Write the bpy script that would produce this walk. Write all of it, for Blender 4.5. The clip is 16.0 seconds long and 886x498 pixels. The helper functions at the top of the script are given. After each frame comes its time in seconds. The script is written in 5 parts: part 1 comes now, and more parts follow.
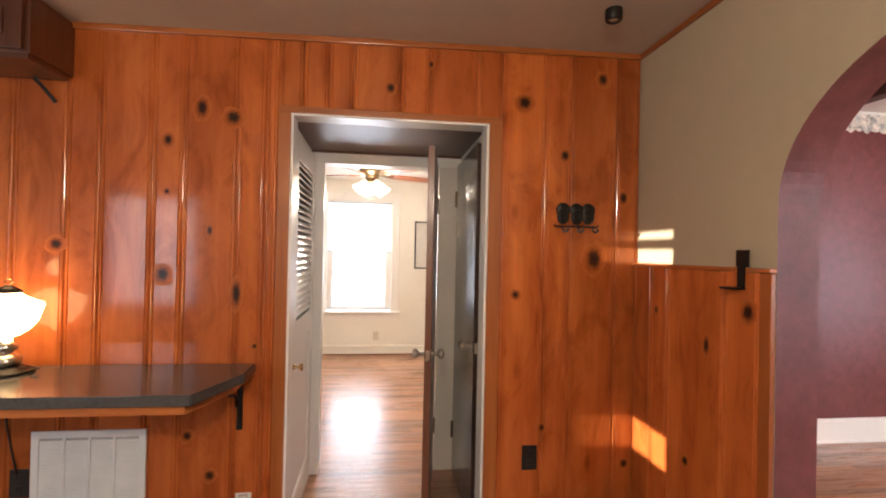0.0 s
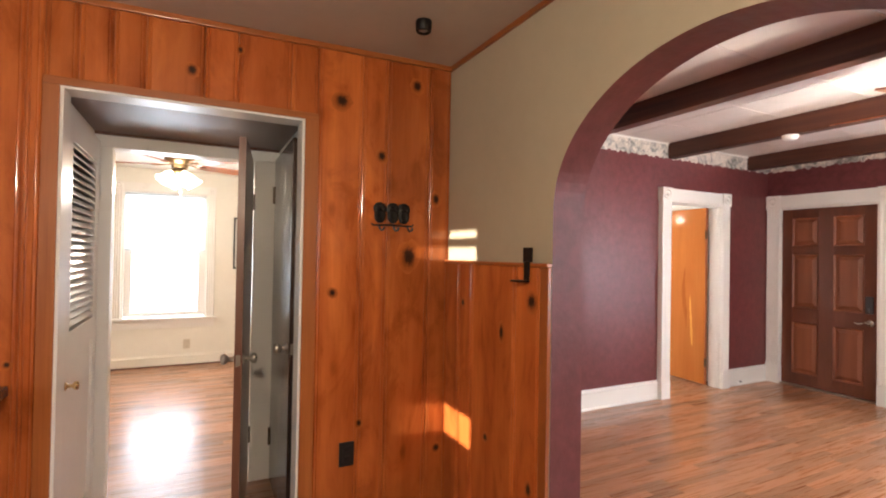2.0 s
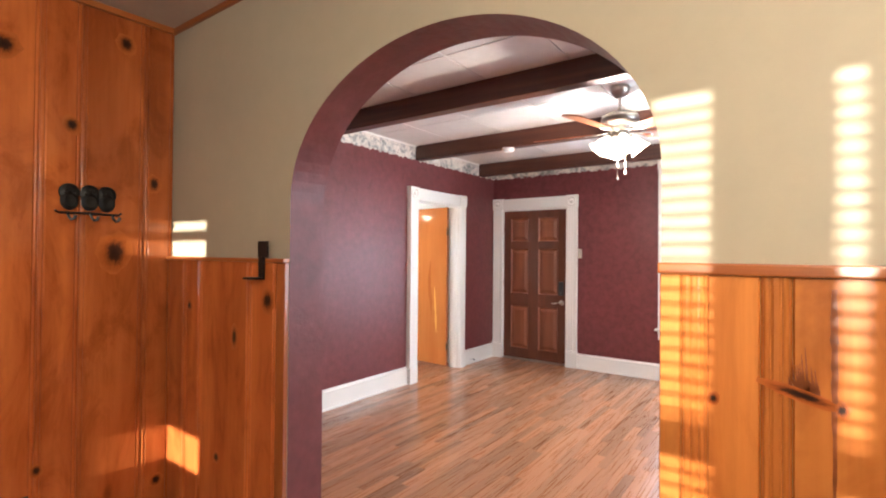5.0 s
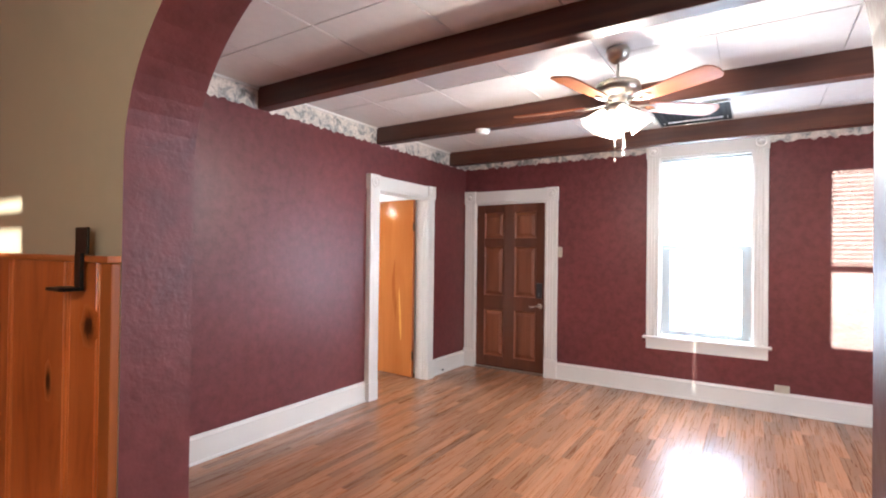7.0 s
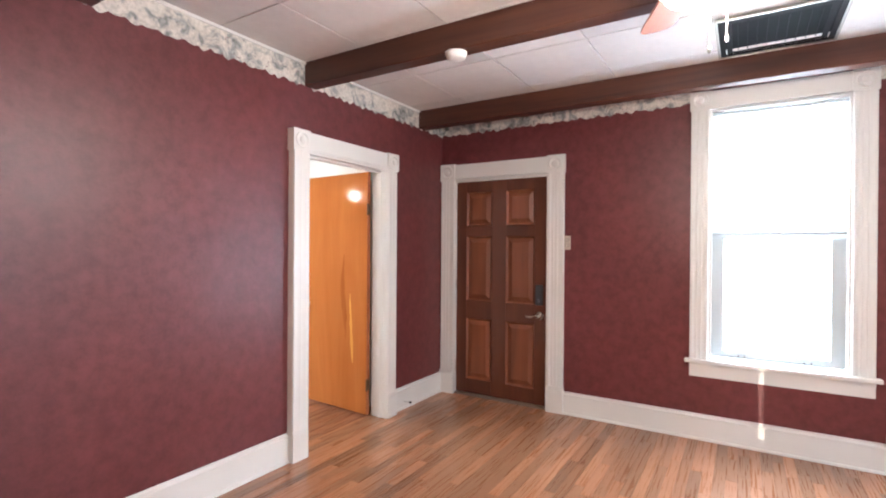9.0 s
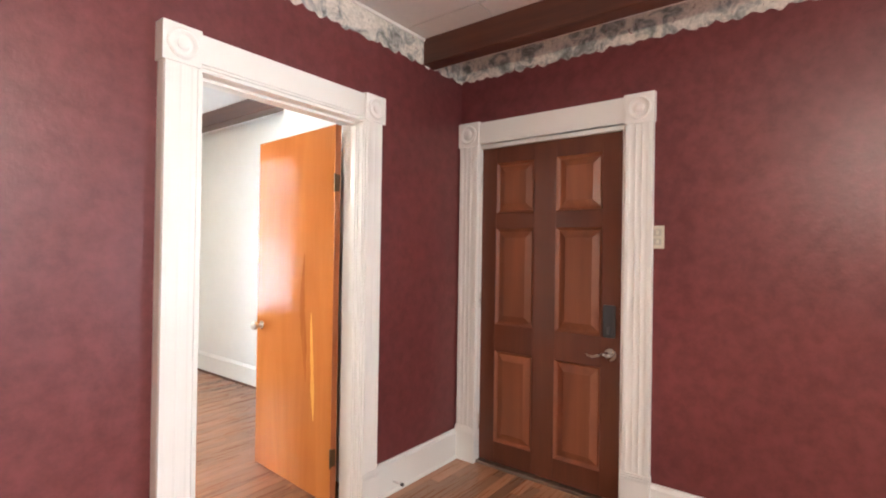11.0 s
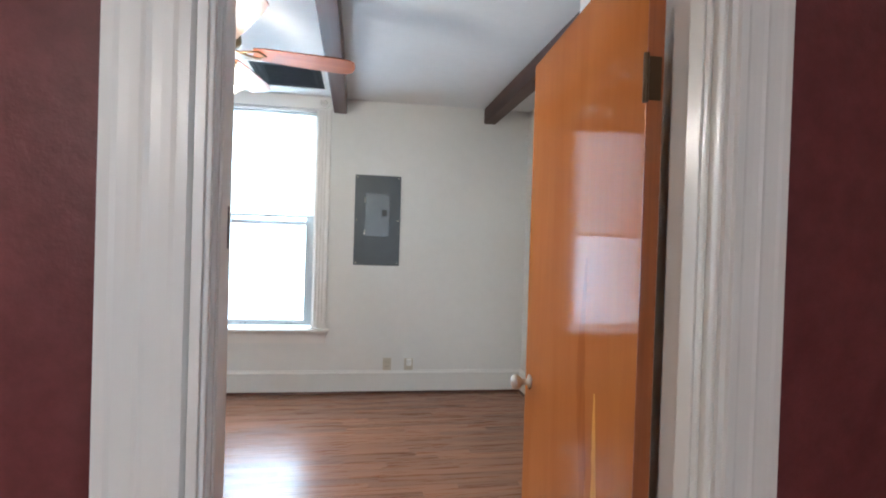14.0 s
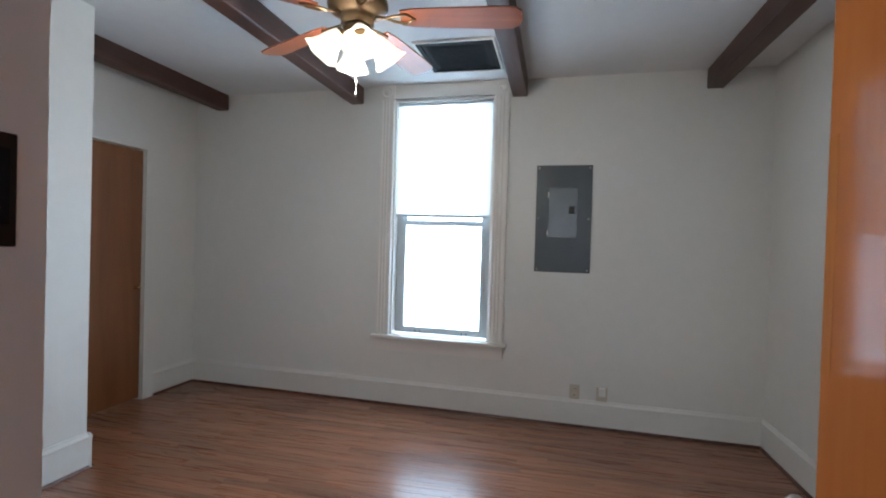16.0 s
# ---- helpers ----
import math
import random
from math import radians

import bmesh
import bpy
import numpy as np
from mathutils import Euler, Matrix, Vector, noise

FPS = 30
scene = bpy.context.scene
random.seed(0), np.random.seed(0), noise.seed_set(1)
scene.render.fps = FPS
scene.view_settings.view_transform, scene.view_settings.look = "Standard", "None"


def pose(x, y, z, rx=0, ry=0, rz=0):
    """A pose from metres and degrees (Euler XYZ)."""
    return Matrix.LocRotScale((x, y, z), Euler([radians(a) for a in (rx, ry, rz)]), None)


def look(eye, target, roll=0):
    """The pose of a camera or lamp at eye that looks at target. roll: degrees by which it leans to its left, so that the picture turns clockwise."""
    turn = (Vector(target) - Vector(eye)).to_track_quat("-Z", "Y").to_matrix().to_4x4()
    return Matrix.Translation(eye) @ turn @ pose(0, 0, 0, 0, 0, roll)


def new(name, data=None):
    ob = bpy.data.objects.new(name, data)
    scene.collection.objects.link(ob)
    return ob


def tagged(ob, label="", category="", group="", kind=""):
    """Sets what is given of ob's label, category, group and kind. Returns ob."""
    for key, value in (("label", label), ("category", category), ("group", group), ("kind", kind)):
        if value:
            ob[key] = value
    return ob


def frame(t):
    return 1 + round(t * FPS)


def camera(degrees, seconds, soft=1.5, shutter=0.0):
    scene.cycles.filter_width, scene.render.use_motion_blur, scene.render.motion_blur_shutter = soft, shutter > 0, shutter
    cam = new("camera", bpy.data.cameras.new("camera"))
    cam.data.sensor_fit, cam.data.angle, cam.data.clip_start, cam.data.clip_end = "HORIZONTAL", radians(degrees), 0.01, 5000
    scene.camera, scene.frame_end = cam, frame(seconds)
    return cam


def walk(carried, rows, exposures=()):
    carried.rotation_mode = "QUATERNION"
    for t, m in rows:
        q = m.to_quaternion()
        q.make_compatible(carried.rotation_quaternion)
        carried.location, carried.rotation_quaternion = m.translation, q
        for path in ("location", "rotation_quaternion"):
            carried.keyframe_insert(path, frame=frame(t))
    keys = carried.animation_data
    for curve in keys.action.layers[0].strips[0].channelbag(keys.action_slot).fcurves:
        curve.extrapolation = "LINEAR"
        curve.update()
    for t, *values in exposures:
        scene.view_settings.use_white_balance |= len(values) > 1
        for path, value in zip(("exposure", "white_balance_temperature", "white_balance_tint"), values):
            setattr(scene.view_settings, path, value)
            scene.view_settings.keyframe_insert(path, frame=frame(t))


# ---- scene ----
cam = camera(84.5, 16.0, 2.0)
PATH = [
    (0, (-1.302, -2.312, 1.442), (-1.039, -0.33, 1.458), 1.2),
    (0.5, (-1.296, -2.323, 1.441), (-0.874, -0.368, 1.46), 1.2),
    (1, (-1.272, -2.334, 1.435), (-0.692, -0.42, 1.458), 1.1),
    (1.5, (-1.251, -2.341, 1.437), (-0.508, -0.484, 1.458), 1.0),
    (2, (-1.229, -2.356, 1.439), (-0.326, -0.572, 1.463), 1.0),
    (2.5, (-1.209, -2.357, 1.438), (-0.159, -0.654, 1.464), 0.9),
    (3, (-1.19, -2.365, 1.44), (-0.003, -0.756, 1.465), 0.9),
    (3.5, (-1.18, -2.382, 1.44), (0.14, -0.881, 1.466), 0.8),
    (4, (-1.16, -2.377, 1.436), (0.281, -0.99, 1.461), 0.7),
    (4.5, (-1.129, -2.361, 1.432), (0.407, -1.081, 1.457), 0.7),
    (5, (-1.097, -2.338, 1.433), (0.524, -1.166, 1.454), 0.5),
    (5.2, (-1.076, -2.332, 1.435), (0.568, -1.193, 1.457), 1.0),
    (7.3, (-0.345, -1.906, 1.427), (1.349, -0.844, 1.428), 0.4),
    (7.5, (-0.224, -1.836, 1.461), (1.474, -0.78, 1.447), 0.2),
    (8, (0.121, -1.703, 1.444), (1.823, -0.651, 1.433), 0.3),
    (8.5, (0.475, -1.538, 1.446), (2.18, -0.493, 1.432), 0.4),
    (8.7, (0.625, -1.48, 1.434), (2.329, -0.434, 1.423), 0.4),
    (10.8, (2.156, -0.827, 1.36), (3.779, 0.341, 1.372), 0.8),
    (11, (2.274, -0.771, 1.363), (3.858, 0.45, 1.374), 0.9),
    (12, (2.781, -0.476, 1.366), (4.02, 1.095, 1.367), 1.3),
    (12.5, (2.979, -0.286, 1.372), (4.003, 1.432, 1.364), 1.7),
    (13, (3.161, -0.078, 1.372), (3.949, 1.76, 1.358), 1.7),
    (13.5, (3.303, 0.137, 1.371), (3.851, 2.06, 1.351), 1.8),
    (14, (3.391, 0.347, 1.367), (3.741, 2.316, 1.347), 1.8),
    (14.5, (3.456, 0.537, 1.367), (3.56, 2.534, 1.34), 1.7),
    (15, (3.504, 0.721, 1.362), (3.348, 2.715, 1.335), 1.7),
    (15.2, (3.522, 0.785, 1.36), (3.27, 2.769, 1.336), 1.6),
    (15.5, (3.534, 0.878, 1.359), (3.171, 2.844, 1.332), 1.8),
    (16, (3.514, 0.987, 1.359), (3.069, 2.936, 1.331), 1.7),
]
walk(cam, [(t, look(eye, target, roll)) for t, eye, target, roll in PATH], [(0, 1.55, 6350, 17), (3, 1.65, 6150, 12), (5, 1.75, 5750, 10), (8, 1.45, 5600, 11), (10.8, 1.75, 6000, 10), (12, 1.72, 5950, 10), (13, 1.3, 5750, 9), (14, 0.47, 5500, 8), (15, -0.4, 5400, 8), (16, -0.38, 5400, 8)])

# ---- world, sun, large lights ----
SUN_DIR = Vector((1.0, 0.12, -0.05)).normalized()
world = bpy.data.worlds.new("sky")
scene.world = world
world.use_nodes = True
_wn = world.node_tree.nodes
_sky = _wn.new("ShaderNodeTexSky")
_sky.sky_type, _sky.sun_disc = "NISHITA", False
_sky.sun_elevation, _sky.sun_rotation = radians(3.0), radians(263.0)
_wn["Background"].inputs["Strength"].default_value = 0.08
world.node_tree.links.new(_sky.outputs["Color"], _wn["Background"].inputs["Color"])


def sun_lamp():
    data = bpy.data.lights.new("sun", "SUN")
    data.energy, data.angle, data.color = 5.0, radians(0.35), (1.0, 0.87, 0.64)
    ob = new("sun", data)
    ob.matrix_world = look((-40, -6, 4), Vector((-40, -6, 4)) + SUN_DIR)
    return ob


def window_light(name, place, toward, width, height, watts, colour=(0.88, 0.95, 1.0)):
    data = bpy.data.lights.new(name, "AREA")
    data.shape, data.size, data.size_y, data.energy, data.color = "RECTANGLE", width, height, watts, colour
    ob = new(name, data)
    ob.matrix_world = look(place, Vector(place) + Vector(toward))
    return ob


def bulb_light(name, place, watts, colour, radius=0.03):
    data = bpy.data.lights.new(name, "POINT")
    data.energy, data.color, data.shadow_soft_size = watts, colour, radius
    ob = new(name, data)
    ob.location = place
    return ob


sun_lamp()
window_light("daylight_dining", (5.20, -1.585, 1.50), (-1, 0, 0), 0.95, 1.95, 40)
window_light("daylight_bedroom", (2.65, 5.12, 1.55), (0, -1, 0), 0.95, 2.05, 58, (0.80, 0.92, 1.0))
window_light("daylight_back_bedroom", (-1.56, 4.85, 1.36), (0, -1, 0), 1.0, 1.65, 16)
window_light("daylight_kitchen", (-3.62, -3.20, 1.40), (0, 1, 0), 0.9, 1.1, 8)
# added fill from the unseen south side, brightens the dining room
window_light("daylight_dining_south", (2.6, -4.62, 1.55), (0, 1, 0), 1.0, 1.7, 27)
WARM = (1.0, 0.86, 0.68)


# ---- materials ----
def material(name):
    m = bpy.data.materials.new(name)
    m.use_nodes = True
    nt = m.node_tree
    return m, nt, nt.nodes["Principled BSDF"]


def mapped(nt, scale, source="Object", jitter=0.0):
    co = nt.nodes.new("ShaderNodeTexCoord")
    mp = nt.nodes.new("ShaderNodeMapping")
    mp.inputs["Scale"].default_value = scale
    nt.links.new(co.outputs[source], mp.inputs["Vector"])
    if jitter:
        info = nt.nodes.new("ShaderNodeObjectInfo")
        geo = nt.nodes.new("ShaderNodeNewGeometry")
        add = nt.nodes.new("ShaderNodeMath")
        add.operation = "ADD"
        nt.links.new(info.outputs["Random"], add.inputs[0])
        nt.links.new(geo.outputs["Random Per Island"], add.inputs[1])
        comb = nt.nodes.new("ShaderNodeCombineXYZ")
        for k, f in enumerate((1.0, 1.7, 2.3)):
            mul = nt.nodes.new("ShaderNodeMath")
            mul.operation = "MULTIPLY"
            mul.inputs[1].default_value = jitter * f
            nt.links.new(add.outputs[0], mul.inputs[0])
            nt.links.new(mul.outputs[0], comb.inputs[k])
        nt.links.new(comb.outputs[0], mp.inputs["Location"])
    return mp.outputs["Vector"]


def noise_tex(nt, vec, scale, detail=4.0, rough=0.55, distortion=0.0):
    n = nt.nodes.new("ShaderNodeTexNoise")
    n.inputs["Scale"].default_value, n.inputs["Detail"].default_value = scale, detail
    n.inputs["Roughness"].default_value, n.inputs["Distortion"].default_value = rough, distortion
    nt.links.new(vec, n.inputs["Vector"])
    return n.outputs["Fac"]


def ramp(nt, fac, *stops):
    r = nt.nodes.new("ShaderNodeValToRGB")
    el = r.color_ramp.elements
    while len(el) < len(stops):
        el.new(0.5)
    for e, (p, c) in zip(el, stops):
        e.position, e.color = p, (*c, 1) if len(c) == 3 else c
    nt.links.new(fac, r.inputs["Fac"])
    return r.outputs["Color"]


def mix(nt, a, b, fac, kind="MIX"):
    m = nt.nodes.new("ShaderNodeMix")
    m.data_type, m.blend_type = "RGBA", kind
    for sock, val in ((m.inputs[0], fac), (m.inputs[6], a), (m.inputs[7], b)):
        if isinstance(val, (int, float)):
            sock.default_value = val
        elif isinstance(val, tuple):
            sock.default_value = (*val, 1)
        else:
            nt.links.new(val, sock)
    return m.outputs[2]


def bump(nt, bsdf, height, strength, distance):
    b = nt.nodes.new("ShaderNodeBump")
    b.inputs["Strength"].default_value, b.inputs["Distance"].default_value = strength, distance
    nt.links.new(height, b.inputs["Height"])
    nt.links.new(b.outputs["Normal"], bsdf.inputs["Normal"])


def piece_random(nt):
    """One random number a piece, whether it is an object or an island of a joined mesh."""
    info = nt.nodes.new("ShaderNodeObjectInfo")
    geo = nt.nodes.new("ShaderNodeNewGeometry")
    add = nt.nodes.new("ShaderNodeMath")
    add.operation = "ADD"
    fr = nt.nodes.new("ShaderNodeMath")
    fr.operation = "FRACT"
    nt.links.new(info.outputs["Random"], add.inputs[0])
    nt.links.new(geo.outputs["Random Per Island"], add.inputs[1])
    nt.links.new(add.outputs[0], fr.inputs[0])
    return fr.outputs[0]


def plain(name, colour, rough=0.5, metal=0.0, vary=0.06, scale=9.0, relief=0.0, relief_scale=120.0, coat=0.0):
    m, nt, b = material(name)
    v = mapped(nt, (1, 1, 1))
    n = noise_tex(nt, v, scale, 5)
    lo, hi = tuple(c * (1 - vary) for c in colour), tuple(min(1, c * (1 + vary)) for c in colour)
    nt.links.new(ramp(nt, n, (0.3, lo), (0.7, hi)), b.inputs["Base Color"])
    rr = nt.nodes.new("ShaderNodeMapRange")
    rr.inputs["To Min"].default_value, rr.inputs["To Max"].default_value = max(0.02, rough - 0.06), min(1, rough + 0.06)
    nt.links.new(n, rr.inputs["Value"])
    nt.links.new(rr.outputs[0], b.inputs["Roughness"])
    b.inputs["Metallic"].default_value = metal
    b.inputs["Coat Weight"].default_value = coat
    if relief:
        bump(nt, b, noise_tex(nt, v, relief_scale, 3), 0.5, relief)
    return m


def wood(name, light, dark, along="z", rough=0.3, coat=0.3, jitter=9.0, knots=0.0, spread=0.25, grain=1.0, streak=0.5, coat_rough=0.16, cloud=0.0, gloss=0.5):
    """Varnished wood with long grain; each piece takes its own tone and figure."""
    m, nt, b = material(name)
    k = {"x": (0, 1, 1), "y": (1, 0, 1), "z": (1, 1, 0)}[along]
    v = mapped(nt, tuple(9 * grain if a else 0.55 for a in k), jitter=jitter)
    vf = mapped(nt, tuple(60 * grain if a else 1.6 for a in k), jitter=jitter)
    broad = noise_tex(nt, v, 1.0, 4, 0.55, 0.9)
    fine = noise_tex(nt, vf, 1.6, 5, 0.6, 0.3)
    col = ramp(nt, broad, (0.30, dark), (0.52, tuple((a + c) / 2 for a, c in zip(light, dark))), (0.72, light))
    col = mix(nt, col, ramp(nt, fine, (0.32, (0.70, 0.62, 0.56)), (0.6, (1, 1, 1))), streak, "MULTIPLY")
    tone = nt.nodes.new("ShaderNodeMapRange")
    tone.inputs["To Min"].default_value, tone.inputs["To Max"].default_value = 1 - spread, 1 + spread * 0.8
    nt.links.new(piece_random(nt), tone.inputs["Value"])
    hsv = nt.nodes.new("ShaderNodeHueSaturation")
    nt.links.new(col, hsv.inputs["Color"])
    nt.links.new(tone.outputs[0], hsv.inputs["Value"])
    col = hsv.outputs["Color"]
    if cloud:
        patch = noise_tex(nt, mapped(nt, tuple(5.0 if a else 2.2 for a in k), jitter=jitter), 1.0, 5, 0.65, 1.6)
        col = mix(nt, col, ramp(nt, patch, (0.34, (0.50, 0.36, 0.27)), (0.47, (0.88, 0.82, 0.76)), (0.58, (1, 1, 1)), (0.72, (1, 1, 1))), cloud, "MULTIPLY")
    b.inputs["Specular IOR Level"].default_value = gloss
    if knots:
        vk = mapped(nt, tuple(4.2 if a else 1.9 for a in k), jitter=jitter)
        vo = nt.nodes.new("ShaderNodeTexVoronoi")
        vo.inputs["Scale"].default_value = 1.0
        nt.links.new(vk, vo.inputs["Vector"])
        col = mix(nt, col, ramp(nt, vo.outputs["Distance"], (0.0, (0.16, 0.07, 0.04)), (0.045, (0.35, 0.2, 0.12)), (0.10, (0.8, 0.66, 0.55)), (0.24, (1, 1, 1))), knots, "MULTIPLY")
    nt.links.new(col, b.inputs["Base Color"])
    rr = nt.nodes.new("ShaderNodeMapRange")
    rr.inputs["To Min"].default_value, rr.inputs["To Max"].default_value = rough - 0.07, rough + 0.10
    nt.links.new(fine, rr.inputs["Value"])
    nt.links.new(rr.outputs[0], b.inputs["Roughness"])
    b.inputs["Coat Weight"].default_value, b.inputs["Coat Roughness"].default_value = coat, coat_rough
    bump(nt, b, fine, 0.06, 0.001)
    return m


def wall_paint(name, colour, vary=0.1, rough=0.55, relief=0.0012, relief_scale=70, cloud=(0.9, 0.9, 0.9)):
    """Rolled paint over old plaster: broad clouds, fine orange peel."""
    m, nt, b = material(name)
    v = mapped(nt, (1, 1, 1))
    broad, mid = noise_tex(nt, v, 1.3, 5, 0.6), noise_tex(nt, v, 14, 6, 0.65)
    base = ramp(nt, broad, (0.3, tuple(c * (1 - vary) for c in colour)), (0.7, tuple(min(1, c * (1 + vary)) for c in colour)))
    col = mix(nt, base, ramp(nt, mid, (0.35, cloud), (0.65, (1, 1, 1))), 0.8, "MULTIPLY")
    nt.links.new(col, b.inputs["Base Color"])
    rr = nt.nodes.new("ShaderNodeMapRange")
    rr.inputs["To Min"].default_value, rr.inputs["To Max"].default_value = rough - 0.1, rough + 0.12
    nt.links.new(mid, rr.inputs["Value"])
    nt.links.new(rr.outputs[0], b.inputs["Roughness"])
    bump(nt, b, noise_tex(nt, v, relief_scale, 4, 0.6), 0.6, relief)
    return m


def shade_cloth(name, colour, clear=0.6):
    m, nt, b = material(name)
    b.inputs["Base Color"].default_value = (*colour, 1)
    b.inputs["Roughness"].default_value = 0.9
    tr = nt.nodes.new("ShaderNodeBsdfTranslucent")
    tr.inputs["Color"].default_value = (*colour, 1)
    mx = nt.nodes.new("ShaderNodeMixShader")
    mx.inputs[0].default_value = clear
    nt.links.new(b.outputs[0], mx.inputs[1])
    nt.links.new(tr.outputs[0], mx.inputs[2])
    nt.links.new(mx.outputs[0], nt.nodes["Material Output"].inputs["Surface"])
    bump(nt, b, noise_tex(nt, mapped(nt, (1, 1, 1)), 300, 2), 0.2, 0.0005)
    return m


def glowing(name, colour, strength):
    m, nt, b = material(name)
    b.inputs["Base Color"].default_value = (0.9, 0.88, 0.84, 1)
    b.inputs["Emission Color"].default_value = (*colour, 1)
    b.inputs["Emission Strength"].default_value = strength
    b.inputs["Roughness"].default_value = 0.3
    return m


def pane_glass():
    m, nt, b = material("window_glass")
    b.inputs["Base Color"].default_value = (0.97, 0.99, 1, 1)
    b.inputs["Transmission Weight"].default_value = 1.0
    b.inputs["Roughness"].default_value = 0.0
    b.inputs["IOR"].default_value = 1.02
    return m


def floral_border():
    m, nt, b = material("floral_border")
    v = mapped(nt, (1, 1, 1))
    big, mid, small = noise_tex(nt, v, 11, 4, 0.6, 0.8), noise_tex(nt, v, 26, 4, 0.6, 1.2), noise_tex(nt, v, 60, 3)
    col = ramp(nt, big, (0.33, (0.20, 0.21, 0.19)), (0.43, (0.42, 0.42, 0.40)), (0.50, (0.68, 0.63, 0.56)), (0.62, (0.80, 0.74, 0.66)))
    col = mix(nt, col, (0.20, 0.07, 0.08), ramp(nt, mid, (0.64, (0, 0, 0)), (0.70, (0.8, 0.8, 0.8))))
    col = mix(nt, col, ramp(nt, small, (0.35, (0.72, 0.72, 0.70)), (0.6, (1, 1, 1))), 0.8, "MULTIPLY")
    nt.links.new(col, b.inputs["Base Color"])
    b.inputs["Roughness"].default_value = 0.6
    return m


def knot_wood():
    m, nt, b = material("pine_knot")
    co = nt.nodes.new("ShaderNodeTexCoord")
    ln = nt.nodes.new("ShaderNodeVectorMath")
    ln.operation = "LENGTH"
    nt.links.new(co.outputs["Object"], ln.inputs[0])
    n = noise_tex(nt, co.outputs["Object"], 1.3, 6, 0.65, 1.2)
    ad = nt.nodes.new("ShaderNodeMath")
    ad.operation = "MULTIPLY_ADD"
    nt.links.new(n, ad.inputs[0])
    ad.inputs[1].default_value = 0.62
    half = nt.nodes.new("ShaderNodeMath")
    half.operation = "MULTIPLY_ADD"
    half.inputs[1].default_value, half.inputs[2].default_value = 0.5, -0.30
    nt.links.new(ln.outputs["Value"], half.inputs[0])
    nt.links.new(half.outputs[0], ad.inputs[2])
    nt.links.new(ramp(nt, ad.outputs[0], (0.12, (0.022, 0.007, 0.004)), (0.32, (0.050, 0.014, 0.006)), (0.42, (0.18, 0.042, 0.010)), (0.60, (0.33, 0.082, 0.015)), (0.85, (0.44, 0.118, 0.022))), b.inputs["Base Color"])
    b.inputs["Roughness"].default_value = 0.3
    b.inputs["Specular IOR Level"].default_value = 0.2
    return m


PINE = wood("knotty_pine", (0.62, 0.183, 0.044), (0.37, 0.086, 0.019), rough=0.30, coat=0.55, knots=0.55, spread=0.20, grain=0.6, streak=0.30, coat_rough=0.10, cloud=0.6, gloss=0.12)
# golden pine, lightened further to hold the sun's bounce on the right wainscot
PINE_GOLD_LIT = wood("golden_pine_lit", (0.74, 0.285, 0.066), (0.48, 0.150, 0.030), rough=0.30, coat=0.55, knots=0.4, spread=0.12, grain=0.6, streak=0.30, coat_rough=0.10, cloud=0.4, gloss=0.12)
PINE_TRIM = wood("pine_trim", (0.48, 0.155, 0.035), (0.32, 0.085, 0.016), along="x", rough=0.3)
PINE_TRIM_Y = wood("pine_trim_y", (0.48, 0.155, 0.035), (0.32, 0.085, 0.016), along="y", rough=0.3)
PINE_TRIM_Z = wood("pine_trim_z", (0.48, 0.155, 0.035), (0.32, 0.085, 0.016), along="z", rough=0.3)
KNOT = knot_wood()
RESIN = plain("pine_resin_stain", (0.23, 0.060, 0.015), 0.3, vary=0.25, scale=40)
FLOOR_OAK = wood("oak_floor", (0.41, 0.200, 0.104), (0.345, 0.158, 0.080), along="x", rough=0.27, coat=0.15, spread=0.40, streak=0.16)
FLOOR_BED = wood("dark_oak_floor", (0.315, 0.138, 0.070), (0.215, 0.086, 0.042), along="x", rough=0.27, coat=0.15, spread=0.28, streak=0.14)
FLOOR_DARK = plain("floor_joint", (0.10, 0.042, 0.020), 0.6)
BEAM = wood("beam_wood", (0.125, 0.040, 0.020), (0.050, 0.015, 0.009), along="y", rough=0.42, coat=0.1, spread=0.1, knots=0.5)
BED_BEAM = wood("bedroom_beam_wood", (0.115, 0.052, 0.034), (0.050, 0.022, 0.016), along="y", rough=0.5, coat=0.05, spread=0.1, knots=0.6)
MAHOGANY = wood("mahogany_door", (0.145, 0.043, 0.019), (0.085, 0.024, 0.011), rough=0.36, coat=0.12, spread=0.12, grain=0.6, streak=0.2)
MAHOGANY_PANEL = wood("mahogany_panel", (0.27, 0.086, 0.035), (0.16, 0.047, 0.020), rough=0.42, coat=0.08, spread=0.12, grain=0.7, streak=0.15)
BIRCH = wood("birch_door", (0.50, 0.172, 0.043), (0.40, 0.124, 0.029), rough=0.085, coat=0.0, spread=0.0, grain=0.4, streak=0.15)
STREAK = wood("pale_veneer_streak", (0.74, 0.36, 0.085), (0.62, 0.27, 0.06), rough=0.12, coat=0.0, spread=0.0, grain=0.4)
FIGURE = wood("dark_veneer_figure", (0.43, 0.138, 0.033), (0.36, 0.106, 0.025), rough=0.12, coat=0.0, spread=0.0, grain=0.4)
PATCH = wood("veneer_patch", (0.46, 0.165, 0.036), (0.40, 0.130, 0.026), rough=0.085, coat=0.0, spread=0.0, grain=0.4)
